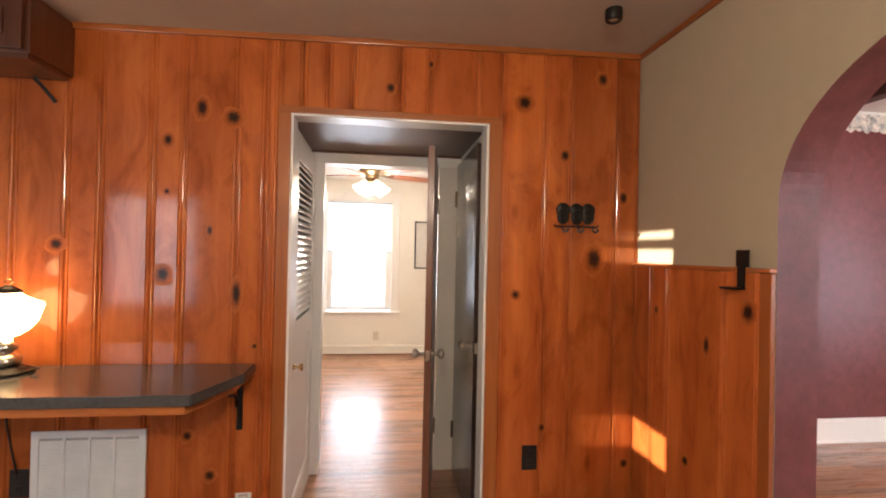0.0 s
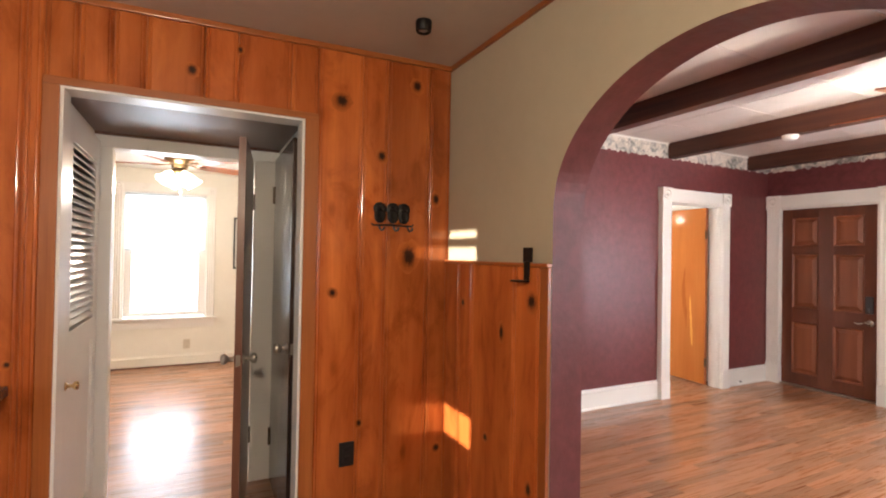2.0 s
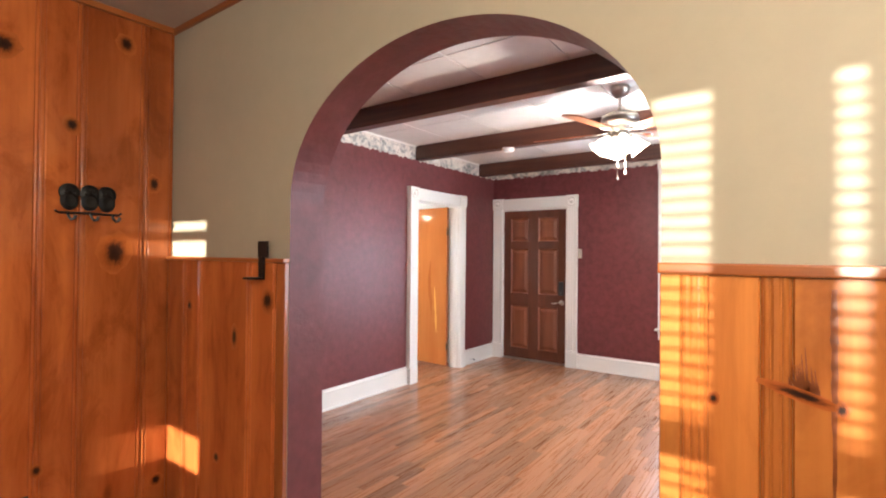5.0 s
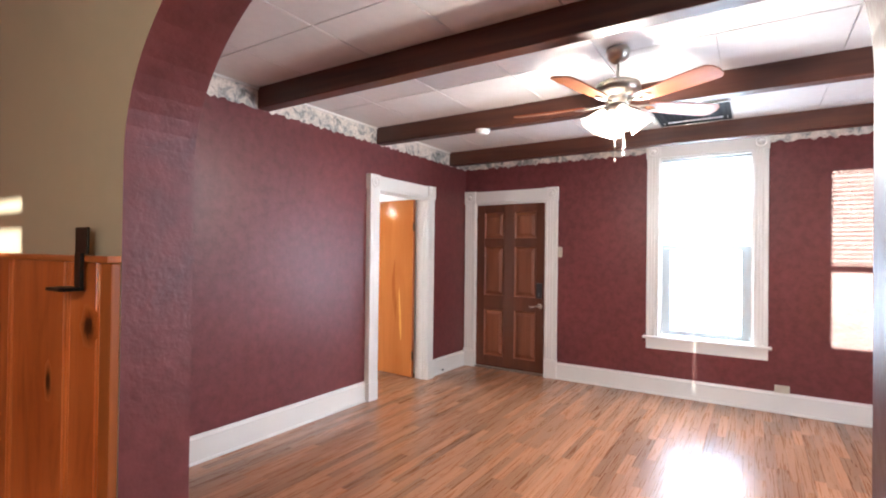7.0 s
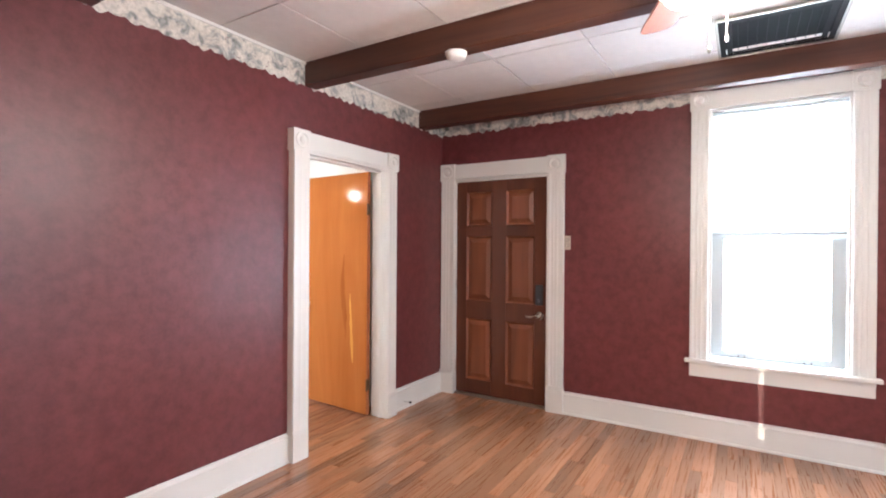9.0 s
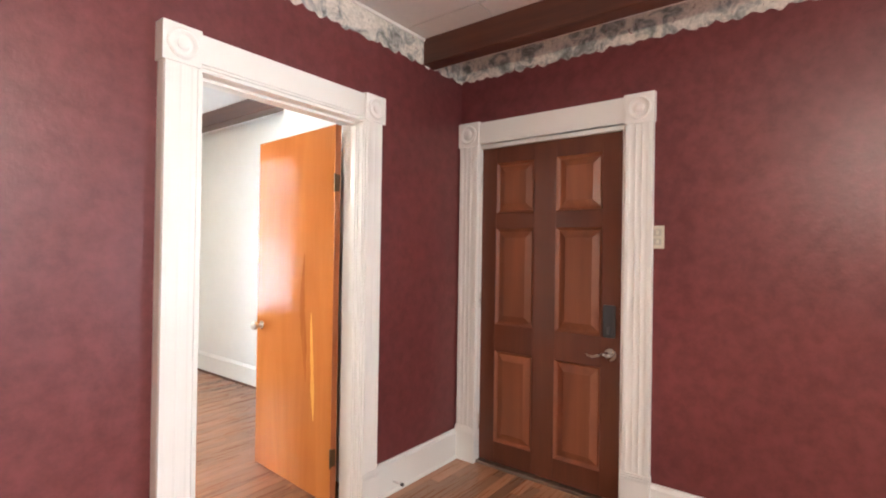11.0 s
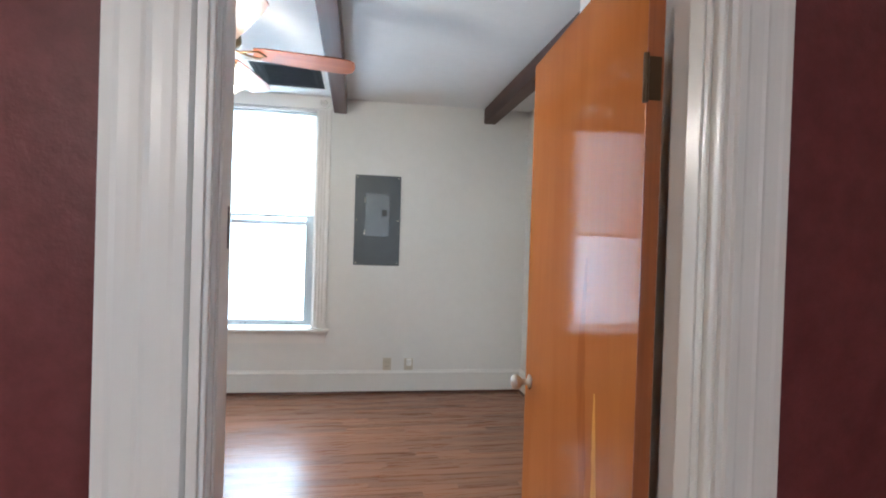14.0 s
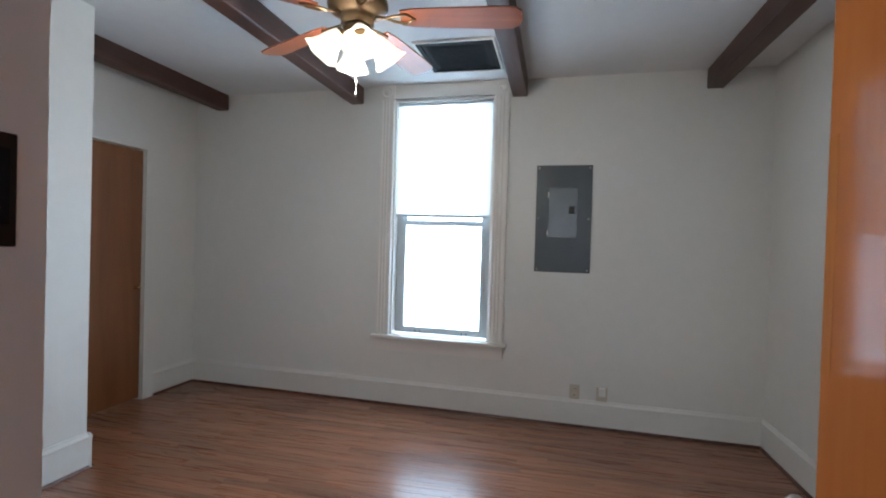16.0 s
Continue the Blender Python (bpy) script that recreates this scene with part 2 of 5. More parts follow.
for glossy in (PATCH, BIRCH, STREAK, FIGURE):
    shader = glossy.node_tree.nodes["Principled BSDF"]
    shader.inputs["Specular IOR Level"].default_value = 0.03
    glossy.node_tree.links.remove(shader.inputs["Normal"].links[0])
    glossy.node_tree.links.remove(shader.inputs["Roughness"].links[0])
    shader.inputs["Roughness"].default_value = 0.075
    shader.inputs["Coat Weight"].default_value = 0.0
CLOSET_WOOD = wood("closet_door_wood", (0.27, 0.105, 0.034), (0.20, 0.072, 0.023), rough=0.33, coat=0.2, spread=0.05, grain=0.5, streak=0.2)
RED_LEAF = wood("red_door_edge", (0.22, 0.085, 0.045), (0.13, 0.045, 0.025), rough=0.35, spread=0.05)
DOOR_EDGE = wood("birch_door_edge", (0.36, 0.110, 0.032), (0.27, 0.075, 0.022), rough=0.3, coat=0.1, spread=0.0)
DARK_LEAF = wood("dark_door", (0.055, 0.028, 0.020), (0.026, 0.014, 0.011), rough=0.24, coat=0.5, spread=0.05)
BLADE = wood("fan_blade", (0.40, 0.130, 0.048), (0.26, 0.072, 0.025), along="x", rough=0.35, coat=0.2, spread=0.05)
SHOE = wood("shoe_mould", (0.13, 0.045, 0.022), (0.07, 0.024, 0.012), along="x", rough=0.35)
BURGUNDY = wall_paint("burgundy_paint", (0.175, 0.043, 0.044), 0.12, 0.40, 0.0028, 34, (0.62, 0.56, 0.56))
TAN = wall_paint("tan_paint", (0.44, 0.385, 0.285), 0.05, 0.6, 0.0009, 60, (0.95, 0.95, 0.94))
CREAM = wall_paint("cream_paint", (0.78, 0.75, 0.67), 0.03, 0.6, 0.0007, 50, (0.97, 0.97, 0.97))
WHITE_WALL = wall_paint("white_wall_paint", (0.77, 0.765, 0.73), 0.03, 0.55, 0.0007, 45, (0.97, 0.97, 0.97))
CEIL_K = wall_paint("kitchen_ceiling_paint", (0.50, 0.43, 0.37), 0.05, 0.7, 0.003, 40, (0.95, 0.94, 0.93))
CEIL_B = wall_paint("bedroom_ceiling_paint", (0.74, 0.75, 0.75), 0.03, 0.7, 0.001, 25, (0.96, 0.96, 0.96))
CEIL_T = wall_paint("ceiling_tile", (0.74, 0.70, 0.67), 0.04, 0.75, 0.0012, 120, (0.93, 0.93, 0.93))
CEIL_H = wall_paint("hall_ceiling_brown", (0.23, 0.15, 0.12), 0.1, 0.35, 0.003, 60, (0.8, 0.8, 0.8))
TRIM = plain("white_gloss_trim", (0.80, 0.775, 0.73), 0.30, vary=0.02, scale=3)
WHITE_DOOR = plain("white_door_paint", (0.78, 0.755, 0.71), 0.30, vary=0.03, scale=4)
VINYL = plain("white_sash", (0.58, 0.63, 0.65), 0.35, vary=0.02)
SHADE = shade_cloth("roller_shade", (0.90, 0.90, 0.88), 0.65)
GLASS = pane_glass()
STONE_TOP = plain("grey_counter_laminate", (0.075, 0.074, 0.072), 0.22, vary=0.18, scale=60, coat=0.2)
BLACK_IRON = plain("black_iron", (0.018, 0.016, 0.015), 0.45, 0.6, relief=0.0008, relief_scale=90)
LOCK_GREY = plain("grey_lock_case", (0.055, 0.058, 0.062), 0.3, 0.3)
BLACK_PLASTIC = plain("black_plastic", (0.02, 0.018, 0.017), 0.4)
BRONZE_HINGE = plain("dark_bronze", (0.09, 0.055, 0.03), 0.4, 0.8)
NICKEL = plain("satin_nickel", (0.55, 0.50, 0.43), 0.28, 1.0)
PEWTER = plain("brushed_pewter", (0.40, 0.37, 0.33), 0.32, 1.0)
OLD_BRONZE = plain("antique_bronze", (0.22, 0.15, 0.08), 0.35, 0.9)
BRASS = plain("polished_brass", (0.75, 0.55, 0.28), 0.22, 1.0)
IVORY = plain("ivory_plastic", (0.58, 0.53, 0.43), 0.4)
WHITE_PLASTIC = plain("white_plastic", (0.80, 0.79, 0.76), 0.4)
GREY_STEEL = plain("grey_painted_steel", (0.105, 0.115, 0.12), 0.32, 0.3, vary=0.08, scale=5)
# hatch steel, paler than the cover because its glare is in the colour
GREY_STEEL_GLARE = plain("grey_steel_glare", (0.20, 0.215, 0.22), 0.24, 0.4, vary=0.06)
SLOT = plain("dark_slot", (0.014, 0.014, 0.015), 0.7)
# near black, for the shade inside the ceiling vents
DUCT_SHADE = plain("duct_shade", (0.008, 0.008, 0.009), 0.8)
for dull in (SLOT, DUCT_SHADE):
    dull.node_tree.nodes["Principled BSDF"].inputs["Specular IOR Level"].default_value = 0.1
GRILLE = plain("white_enamel_grille", (0.74, 0.76, 0.78), 0.35)
BORDER = floral_border()
CABINET = wood("dark_cabinet_wood", (0.14, 0.045, 0.018), (0.07, 0.022, 0.010), rough=0.3, coat=0.3, spread=0.1)
FROSTED = glowing("lit_frosted_glass", (1.0, 0.80, 0.55), 1.6)
LAMP_GLOW = glowing("lit_milk_glass", (1.0, 0.66, 0.30), 4.0)
PICTURE = plain("pale_picture", (0.62, 0.60, 0.55), 0.5)
DOORSTOP = plain("rubber_tip", (0.05, 0.04, 0.04), 0.6)
CONCRETE = plain("plain_outer_wall", (0.45, 0.42, 0.38), 0.8)
SOIL = plain("lawn_ground", (0.09, 0.10, 0.05), 0.9, vary=0.3)
ROOF = plain("roof_deck", (0.12, 0.11, 0.10), 0.8)


# ---- mesh helpers ----
def link_mesh(name, bm, mat, parent=None, label="", smooth=False):
    me = bpy.data.meshes.new(name)
    bmesh.ops.recalc_face_normals(bm, faces=bm.faces)
    bm.to_mesh(me)
    bm.free()
    for mm in (mat if isinstance(mat, (list, tuple)) else [mat]):
        me.materials.append(mm)
    if smooth:
        me.polygons.foreach_set("use_smooth", [True] * len(me.polygons))
    ob = new(name, me)
    if parent is not None:
        ob.parent = parent
    if label:
        ob["label"] = label
    return ob


def part(name, bm, mat, parent, label="", smooth=False):
    return link_mesh(name, bm, mat, parent, label, smooth)


def thing(name, place, label, category, group="", kind="", turn=0):
    ob = new(name)
    ob.matrix_basis = pose(*place, 0, 0, turn)
    ob.empty_display_size = 0.1
    return tagged(ob, label, category, group, kind)


def structure(name, bm, mat, label, category, smooth=False):
    return tagged(link_mesh(name, bm, mat, None, "", smooth), label, category, "", "structure")


def add_box(bm, x0, x1, y0, y1, z0, z1, bevel=0.0, slot=0):
    vs = [bm.verts.new(p) for p in ((x0, y0, z0), (x1, y0, z0), (x1, y1, z0), (x0, y1, z0), (x0, y0, z1), (x1, y0, z1), (x1, y1, z1), (x0, y1, z1))]
    fs = [bm.faces.new([vs[i] for i in q]) for q in ((3, 2, 1, 0), (4, 5, 6, 7), (0, 1, 5, 4), (1, 2, 6, 5), (2, 3, 7, 6), (3, 0, 4, 7))]
    for f in fs:
        f.material_index = slot
    if bevel:
        es = list({e for f in fs for e in f.edges})
        bmesh.ops.bevel(bm, geom=es, offset=bevel, segments=2, affect="EDGES", profile=0.6)
    return bm


def box(x0, x1, y0, y1, z0, z1, bevel=0.0):
    return add_box(bmesh.new(), min(x0, x1), max(x0, x1), min(y0, y1), max(y0, y1), min(z0, z1), max(z0, z1), bevel)


def add_prism(bm, outline, start, end, at):
    """A closed outline of (a, b) swept from start to end; at(a, b, s) gives the place."""
    n = len(outline)
    lo = [bm.verts.new(at(a, b, start)) for a, b in outline]
    hi = [bm.verts.new(at(a, b, end)) for a, b in outline]
    for i in range(n):
        bm.faces.new((lo[i], lo[(i + 1) % n], hi[(i + 1) % n], hi[i]))
    bm.faces.new(lo[::-1])
    bm.faces.new(hi)
    return bm


def add_lathe(bm, profile, segments=24, m=None):
    """A profile of (radius, z) turned about z, placed by the matrix m."""
    m = m or Matrix.Identity(4)
    rings = []
    for r, z in profile:
        if r < 1e-5:
            rings.append([bm.verts.new(m @ Vector((0, 0, z)))])
        else:
            rings.append([bm.verts.new(m @ Vector((r * math.cos(2 * math.pi * k / segments), r * math.sin(2 * math.pi * k / segments), z))) for k in range(segments)])
    for a, b in zip(rings, rings[1:]):
        for k in range(segments):
            j = (k + 1) % segments
            if len(a) == 1 and len(b) == 1:
                continue
            if len(a) == 1:
                bm.faces.new((a[0], b[j], b[k]))
            elif len(b) == 1:
                bm.faces.new((a[k], a[j], b[0]))
            else:
                bm.faces.new((a[k], a[j], b[j], b[k]))
    return bm


def lathe(profile, segments=24, m=None):
    return add_lathe(bmesh.new(), profile, segments, m)


def add_tube(bm, points, radius, segments=8):
    rings = []
    pts = [Vector(p) for p in points]
    for i, p in enumerate(pts):
        d = (pts[min(i + 1, len(pts) - 1)] - pts[max(i - 1, 0)]).normalized()
        q = d.to_track_quat("Z", "Y")
        r = radius[i] if isinstance(radius, (list, tuple)) else radius
        rings.append([bm.verts.new(p + q @ Vector((r * math.cos(2 * math.pi * k / segments), r * math.sin(2 * math.pi * k / segments), 0))) for k in range(segments)])
    for a, b in zip(rings, rings[1:]):
        for k in range(segments):
            j = (k + 1) % segments
            bm.faces.new((a[k], a[j], b[j], b[k]))
    bm.faces.new(rings[0][::-1])
    bm.faces.new(rings[-1])
    return bm


def tube(points, radius, segments=8):
    return add_tube(bmesh.new(), points, radius, segments)


def holed_wall(name, axis, d0, d1, s0, s1, z0, z1, holes, mats, label, slot_of=None):
    """A wall across axis from d0 to d1, along the other axis from s0 to s1, with holes (s0, s1, z0, z1). mats: one, or (low face, high face)."""
    bm = bmesh.new()

    def put(a0, a1, b0, b1):
        if a1 - a0 > 1e-4 and b1 - b0 > 1e-4:
            if axis == "x":
                add_box(bm, d0, d1, a0, a1, b0, b1)
            else:
                add_box(bm, a0, a1, d0, d1, b0, b1)
    at = s0
    for h0, h1 in sorted({h[:2] for h in holes}):
        put(at, h0, z0, z1)
        up = z0
        for hz0, hz1 in sorted(h[2:] for h in holes if h[:2] == (h0, h1)):
            put(h0, h1, up, hz0)
            up = hz1
        put(h0, h1, up, z1)
        at = h1
    put(at, s1, z0, z1)
    k = 0 if axis == "x" else 1
    if isinstance(mats, (list, tuple)):
        for f in bm.faces:
            f.material_index = 1 if f.calc_center_median()[k] > (d0 + d1) / 2 + 1e-4 else 0
    return structure(name, bm, mats, label, "wall")


# ---- the large structure ----
HD, HB = 2.65, 2.635          # ceilings of dining room and bedroom
ZT = 2.80                    # top of the walls
structure("ground", box(-60, 60, -60, 60, -0.6, -0.45), SOIL, "flat dull green lawn round the house", "ground")
structure("floor_kitchen", box(-4.4, 0.0, -3.13, 0.1, -0.2, -0.002), FLOOR_DARK, "dark kitchen subfloor", "floor")

# arch wall between kitchen and dining room
ARCH_C, ARCH_R, ARCH_S, ARCH_H = -1.488, 0.622, 1.62, 0.468


def arch_points(n=40):
    return [(ARCH_C + ARCH_R * math.cos(math.pi * k / n), ARCH_S + ARCH_H * math.sin(math.pi * k / n)) for k in range(n + 1)]


def arch_wall():
    bm = bmesh.new()
    pts = arch_points()
    outer0, outer1 = -3.13, 1.14
    def quad(ps, slot):
        f = bm.faces.new([bm.verts.new(p) for p in ps])
        f.material_index = slot
    for x, slot in ((0.0, 0), (0.156, 1)):
        quad([(x, outer0, 0), (x, ARCH_C - ARCH_R, 0), (x, ARCH_C - ARCH_R, ZT), (x, outer0, ZT)], slot)
        quad([(x, ARCH_C + ARCH_R, 0), (x, outer1, 0), (x, outer1, ZT), (x, ARCH_C + ARCH_R, ZT)], slot)
        for (ya, za), (yb, zb) in zip(pts, pts[1:]):
            quad([(x, ya, za), (x, yb, zb), (x, yb, ZT), (x, ya, ZT)], slot)
    inner = [(ARCH_C + ARCH_R, 0.0)] + pts + [(ARCH_C - ARCH_R, 0.0)]
    for (ya, za), (yb, zb) in zip(inner, inner[1:]):
        quad([(0, ya, za), (0.156, ya, za), (0.156, yb, zb), (0, yb, zb)], 1)
    for y in (outer0, outer1):
        quad([(0, y, 0), (0.156, y, 0), (0.156, y, ZT), (0, y, ZT)], 1)
    quad([(0, outer0, ZT), (0.156, outer0, ZT), (0.156, outer1, ZT), (0, outer1, ZT)], 1)
    bmesh.ops.remove_doubles(bm, verts=bm.verts, dist=1e-5)
    return structure("wall_arch", bm, [TAN, BURGUNDY], "tan painted plaster wall with a burgundy-lined arched opening", "wall")


arch_wall()
# kitchen shell
holed_wall("wall_kitchen_back", "y", 0.02, 0.12, -4.3, 0.0, 0, ZT, [(-1.712, -0.78, 0, 2.075)], [CREAM, CREAM], "wall behind the knotty pine planks with a doorway")
# unseen openings, sized so the sun falls in the wanted patches
holed_wall("wall_kitchen_west", "x", -4.42, -4.3, -3.13, 0.12, 0, ZT, [(-2.965, -2.61, 0.55, 1.98), (-0.82, -0.487, 0.705, 0.86), (-0.82, -0.487, 1.625, 1.70), (-0.82, -0.487, 1.745, 1.785)], TAN, "unseen tan kitchen wall with openings cut to shape the sun patches")
holed_wall("wall_kitchen_south", "y", -3.13, -3.05, -4.3, 0.0, 0, ZT, [(-4.05, -3.20, 0.85, 1.95)], TAN, "tan kitchen wall with a window")


def sloped_ceiling():
    bm = box(-4.42, 0.0, -3.13, 0.02, 0, 0.2)
    for v in bm.verts:
        v.co.z = 2.463 + 0.0205 * v.co.x + (0.3 if v.co.z > 0.1 else 0)
    return structure("ceiling_kitchen", bm, CEIL_K, "off-white textured kitchen ceiling", "ceiling")


sloped_ceiling()
# hall niche behind the kitchen doorway
holed_wall("wall_hall_west", "x", -1.86, -1.74, 0.12, 0.93, 0, ZT, [(0.17, 0.87, 0, 2.03)], TRIM, "white hall wall with a closet opening")
holed_wall("wall_hall_east", "x", -0.76, -0.66, 0.12, 0.93, 0, ZT, [], TRIM, "white hall side wall")
holed_wall("wall_hall_north", "y", 0.93, 1.05, -3.3, 0.0, 0, ZT, [(-1.66, -0.905, 0, 2.007)], [TRIM, CREAM], "white wall with an inner doorway")
holed_wall("wall_hall_closet", "x", -2.5, -2.42, 0.12, 0.93, 0, ZT, [], TRIM, "white closet back wall")
structure("ceiling_hall", box(-2.42, -0.76, 0.02, 0.93, 2.088, 2.2), CEIL_H, "brown textured low hall ceiling", "ceiling")
# back bedroom behind the hall
holed_wall("wall_back_bedroom_north", "y", 4.585, 4.72, -3.3, 0.1, 0, ZT, [(-2.02, -1.11, 0.59, 2.16)], [CREAM, CONCRETE], "cream bedroom wall with a bright window")
holed_wall("wall_back_bedroom_west", "x", -3.4, -3.3, 0.93, 4.72, 0, ZT, [], CREAM, "plain cream bedroom wall")
structure("ceiling_back_bedroom", box(-3.3, 0.1, 1.05, 4.585, 2.43, 2.6), CREAM, "cream bedroom ceiling", "ceiling")
holed_wall("wall_between_bedrooms", "x", 0.1, 0.25, 1.14, 5.10, 0, ZT, [(3.515, 4.315, 0, 2.035)], [CREAM, WHITE_WALL], "white bedroom wall with a closet doorway")
# dining room
holed_wall("wall_dining_north", "y", 1.14, 1.254, 0.156, 5.09, 0, ZT, [(3.16, 4.030, 0, 2.045)], [BURGUNDY, WHITE_WALL], "burgundy dining room wall with a doorway to the bedroom")
holed_wall("wall_dining_east", "x", 4.937, 5.09, -4.5, 1.14, 0, ZT, [(0.055, 0.995, 0, 2.062), (-1.99, -1.175, 0.585, 2.435)], [BURGUNDY, CONCRETE], "burgundy dining room wall with an entry door and a window")
# the opening here is added to let the south fill in
holed_wall("wall_dining_south", "y", -4.5, -4.38, 0.0, 5.09, 0, ZT, [(2.15, 3.05, 0.7, 2.35)], BURGUNDY, "unseen burgundy dining room wall with an added opening for fill light")
holed_wall("wall_dining_west", "x", 0.0, 0.156, -4.5, -3.13, 0, ZT, [(-4.05, -3.15, 0.88, 2.43)], [CONCRETE, BURGUNDY], "burgundy wall with a sunlit window")
# bedroom
north_wall = []
north_wall.append(holed_wall("wall_bedroom_north", "y", 4.80, 4.935, 0.15, 5.20, 0, ZT, [(2.195, 3.025, 0.565, 2.522)], [WHITE_WALL, CONCRETE], "white bedroom wall with a tall window"))
holed_wall("wall_bedroom_east", "x", 4.96, 5.12, 1.24, 4.90, 0, ZT, [], WHITE_WALL, "plain white bedroom wall")
structure("wall_closet_block", box(0.25, 0.925, 1.24, 3.258, 0, HB), WHITE_WALL, "white closet projection in the bedroom", "wall")
structure("wall_closet_block_east", box(4.185, 4.96, 1.24, 2.06, 0, HB), WHITE_WALL, "white closet projection behind the open door", "wall")
structure("ceiling_bedroom", box(0.25, 4.96, 1.24, 4.95, HB, HB + 0.14), CEIL_B, "pale blue-white bedroom ceiling with fine cracks", "ceiling")
structure("roof", box(-4.6, 5.3, -4.7, 5.2, 2.95, 3.05), ROOF, "flat roof deck over the house", "roof")


def tiled_ceiling():
    """Two-foot tiles with thin recessed joints, in one mesh."""
    bm = box(0.156, 4.937, -4.38, 1.14, HD + 0.014, HD + 0.14)
    xs = [0.156] + [0.71 + 0.6085 * k for k in range(7)] + [4.937]
    ys = [-4.38] + [0.022 - 0.614 * k for k in range(7, -2, -1)] + [1.14]
    for xa, xb in zip(xs, xs[1:]):
        for ya, yb in zip(ys, ys[1:]):
            if 3.74 < (xa + xb) / 2 < 4.36 and -1.83 < (ya + yb) / 2 < -1.21:
                continue
            add_box(bm, xa + 0.005, xb - 0.005, ya + 0.005, yb - 0.005, HD, HD + 0.013)
    return structure("ceiling_dining", bm, CEIL_T, "off-white square-tiled dining room ceiling", "ceiling")


tiled_ceiling()


# ---- floors of narrow oak strips ----
def strip_floor(name, x0, x1, y0, y1, near, label, seed, oak=FLOOR_OAK, width=0.064):
    rnd = random.Random(seed)
    base = structure(name, box(x0, x1, y0, y1, -0.2, -0.004), FLOOR_DARK, label, "floor")
    meshes, rest, made = {}, [], 0
    y = y0
    while y < y1 - 0.005:
        w = min(width, y1 - y)
        x = x0 - rnd.uniform(0, 0.8)
        while x < x1 - 0.01:
            run = rnd.choice((0.36, 0.48, 0.6, 0.75, 0.9, 1.1))
            a, b = max(x, x0), min(x + run, x1)
            x += run
            if b - a < 0.02:
                continue
            if near(a, b, y) and made < 300:
                key = (round(b - a, 3), round(w, 3))
                if key not in meshes:
                    bm = add_box(bmesh.new(), 0.0005, b - a - 0.0005, 0.0005, w - 0.0005, -0.004, 0.0)
                    me = bpy.data.meshes.new("floor_plank")
                    bm.to_mesh(me)
                    bm.free()
                    me.materials.append(oak)
                    meshes[key] = me
                ob = new("floor_plank", meshes[key])
                ob.location = (a, y, 0)
                ob.parent = base
                made += 1
            else:
                rest.append((a, b, y, w))
        y += width
    verts, faces = [], []
    for a, b, yy, w in rest:
        n = len(verts)
        verts += [(a + .0005, yy + .0005, 0), (b - .0005, yy + .0005, 0), (b - .0005, yy + w - .0005, 0), (a + .0005, yy + w - .0005, 0),
                  (a + .0005, yy + .0005, -.004), (b - .0005, yy + .0005, -.004), (b - .0005, yy + w - .0005, -.004), (a + .0005, yy + w - .0005, -.004)]
        faces += [(n, n + 1, n + 2, n + 3), (n, n + 4, n + 5, n + 1), (n + 1, n + 5, n + 6, n + 2), (n + 2, n + 6, n + 7, n + 3), (n + 3, n + 7, n + 4, n)]
    me = bpy.data.meshes.new("floor_planks")
    me.from_pydata(verts, [], faces)
    me.materials.append(oak)
    ob = new("floor_planks", me)
    ob.parent = base
    ob["kind"] = "stuff"
    return base


# ---- trim ----
def fluted(width, thick, flutes=3, groove=0.0045):
    """Outline across a fluted casing: (across, out)."""
    pts = [(0, 0), (0, thick * 0.8), (0.004, thick)]
    edge = width * 0.16
    step = (width - 2 * edge) / flutes
    for k in range(flutes):
        a = edge + k * step
        deep = min(groove, thick * 0.3)
        pts += [(a, thick), (a + 0.18 * step, thick - deep * 0.8), (a + 0.5 * step, thick - deep), (a + 0.82 * step, thick - deep * 0.8)]
    pts += [(width - edge, thick), (width - 0.004, thick), (width, thick * 0.8), (width, 0)]
    return pts


def face_frame(axis, plane, out):
    """Place a trim outline on a wall: along s, out from the plane, at height z."""
    if axis == "x":
        return lambda s, o, z: (plane + out * o, s, z)
    return lambda s, o, z: (s, plane + out * o, z)


def rosette(at, s, z, size, thick):
    """A square corner block with turned rings."""
    bm = bmesh.new()
    h = size / 2
    add_prism(bm, [(s - h, 0), (s + h, 0), (s + h, thick), (s - h, thick)], z - h, z + h, lambda a, b, q: at(a, b, q))
    o, u = Vector(at(s, thick, z)), Vector(at(s, thick + 1, z)) - Vector(at(s, thick, z))
    m = Matrix.Translation(o) @ u.to_track_quat("Z", "Y").to_matrix().to_4x4()
    r = size * 0.40
    add_lathe(bm, [(r, -0.001), (r, 0.006), (r * .88, 0.010), (r * .74, 0.006), (r * .62, 0.0015), (r * .45, 0.002), (r * .36, 0.010), (r * .18, 0.014), (0, 0.015)], 28, m)
    return bm


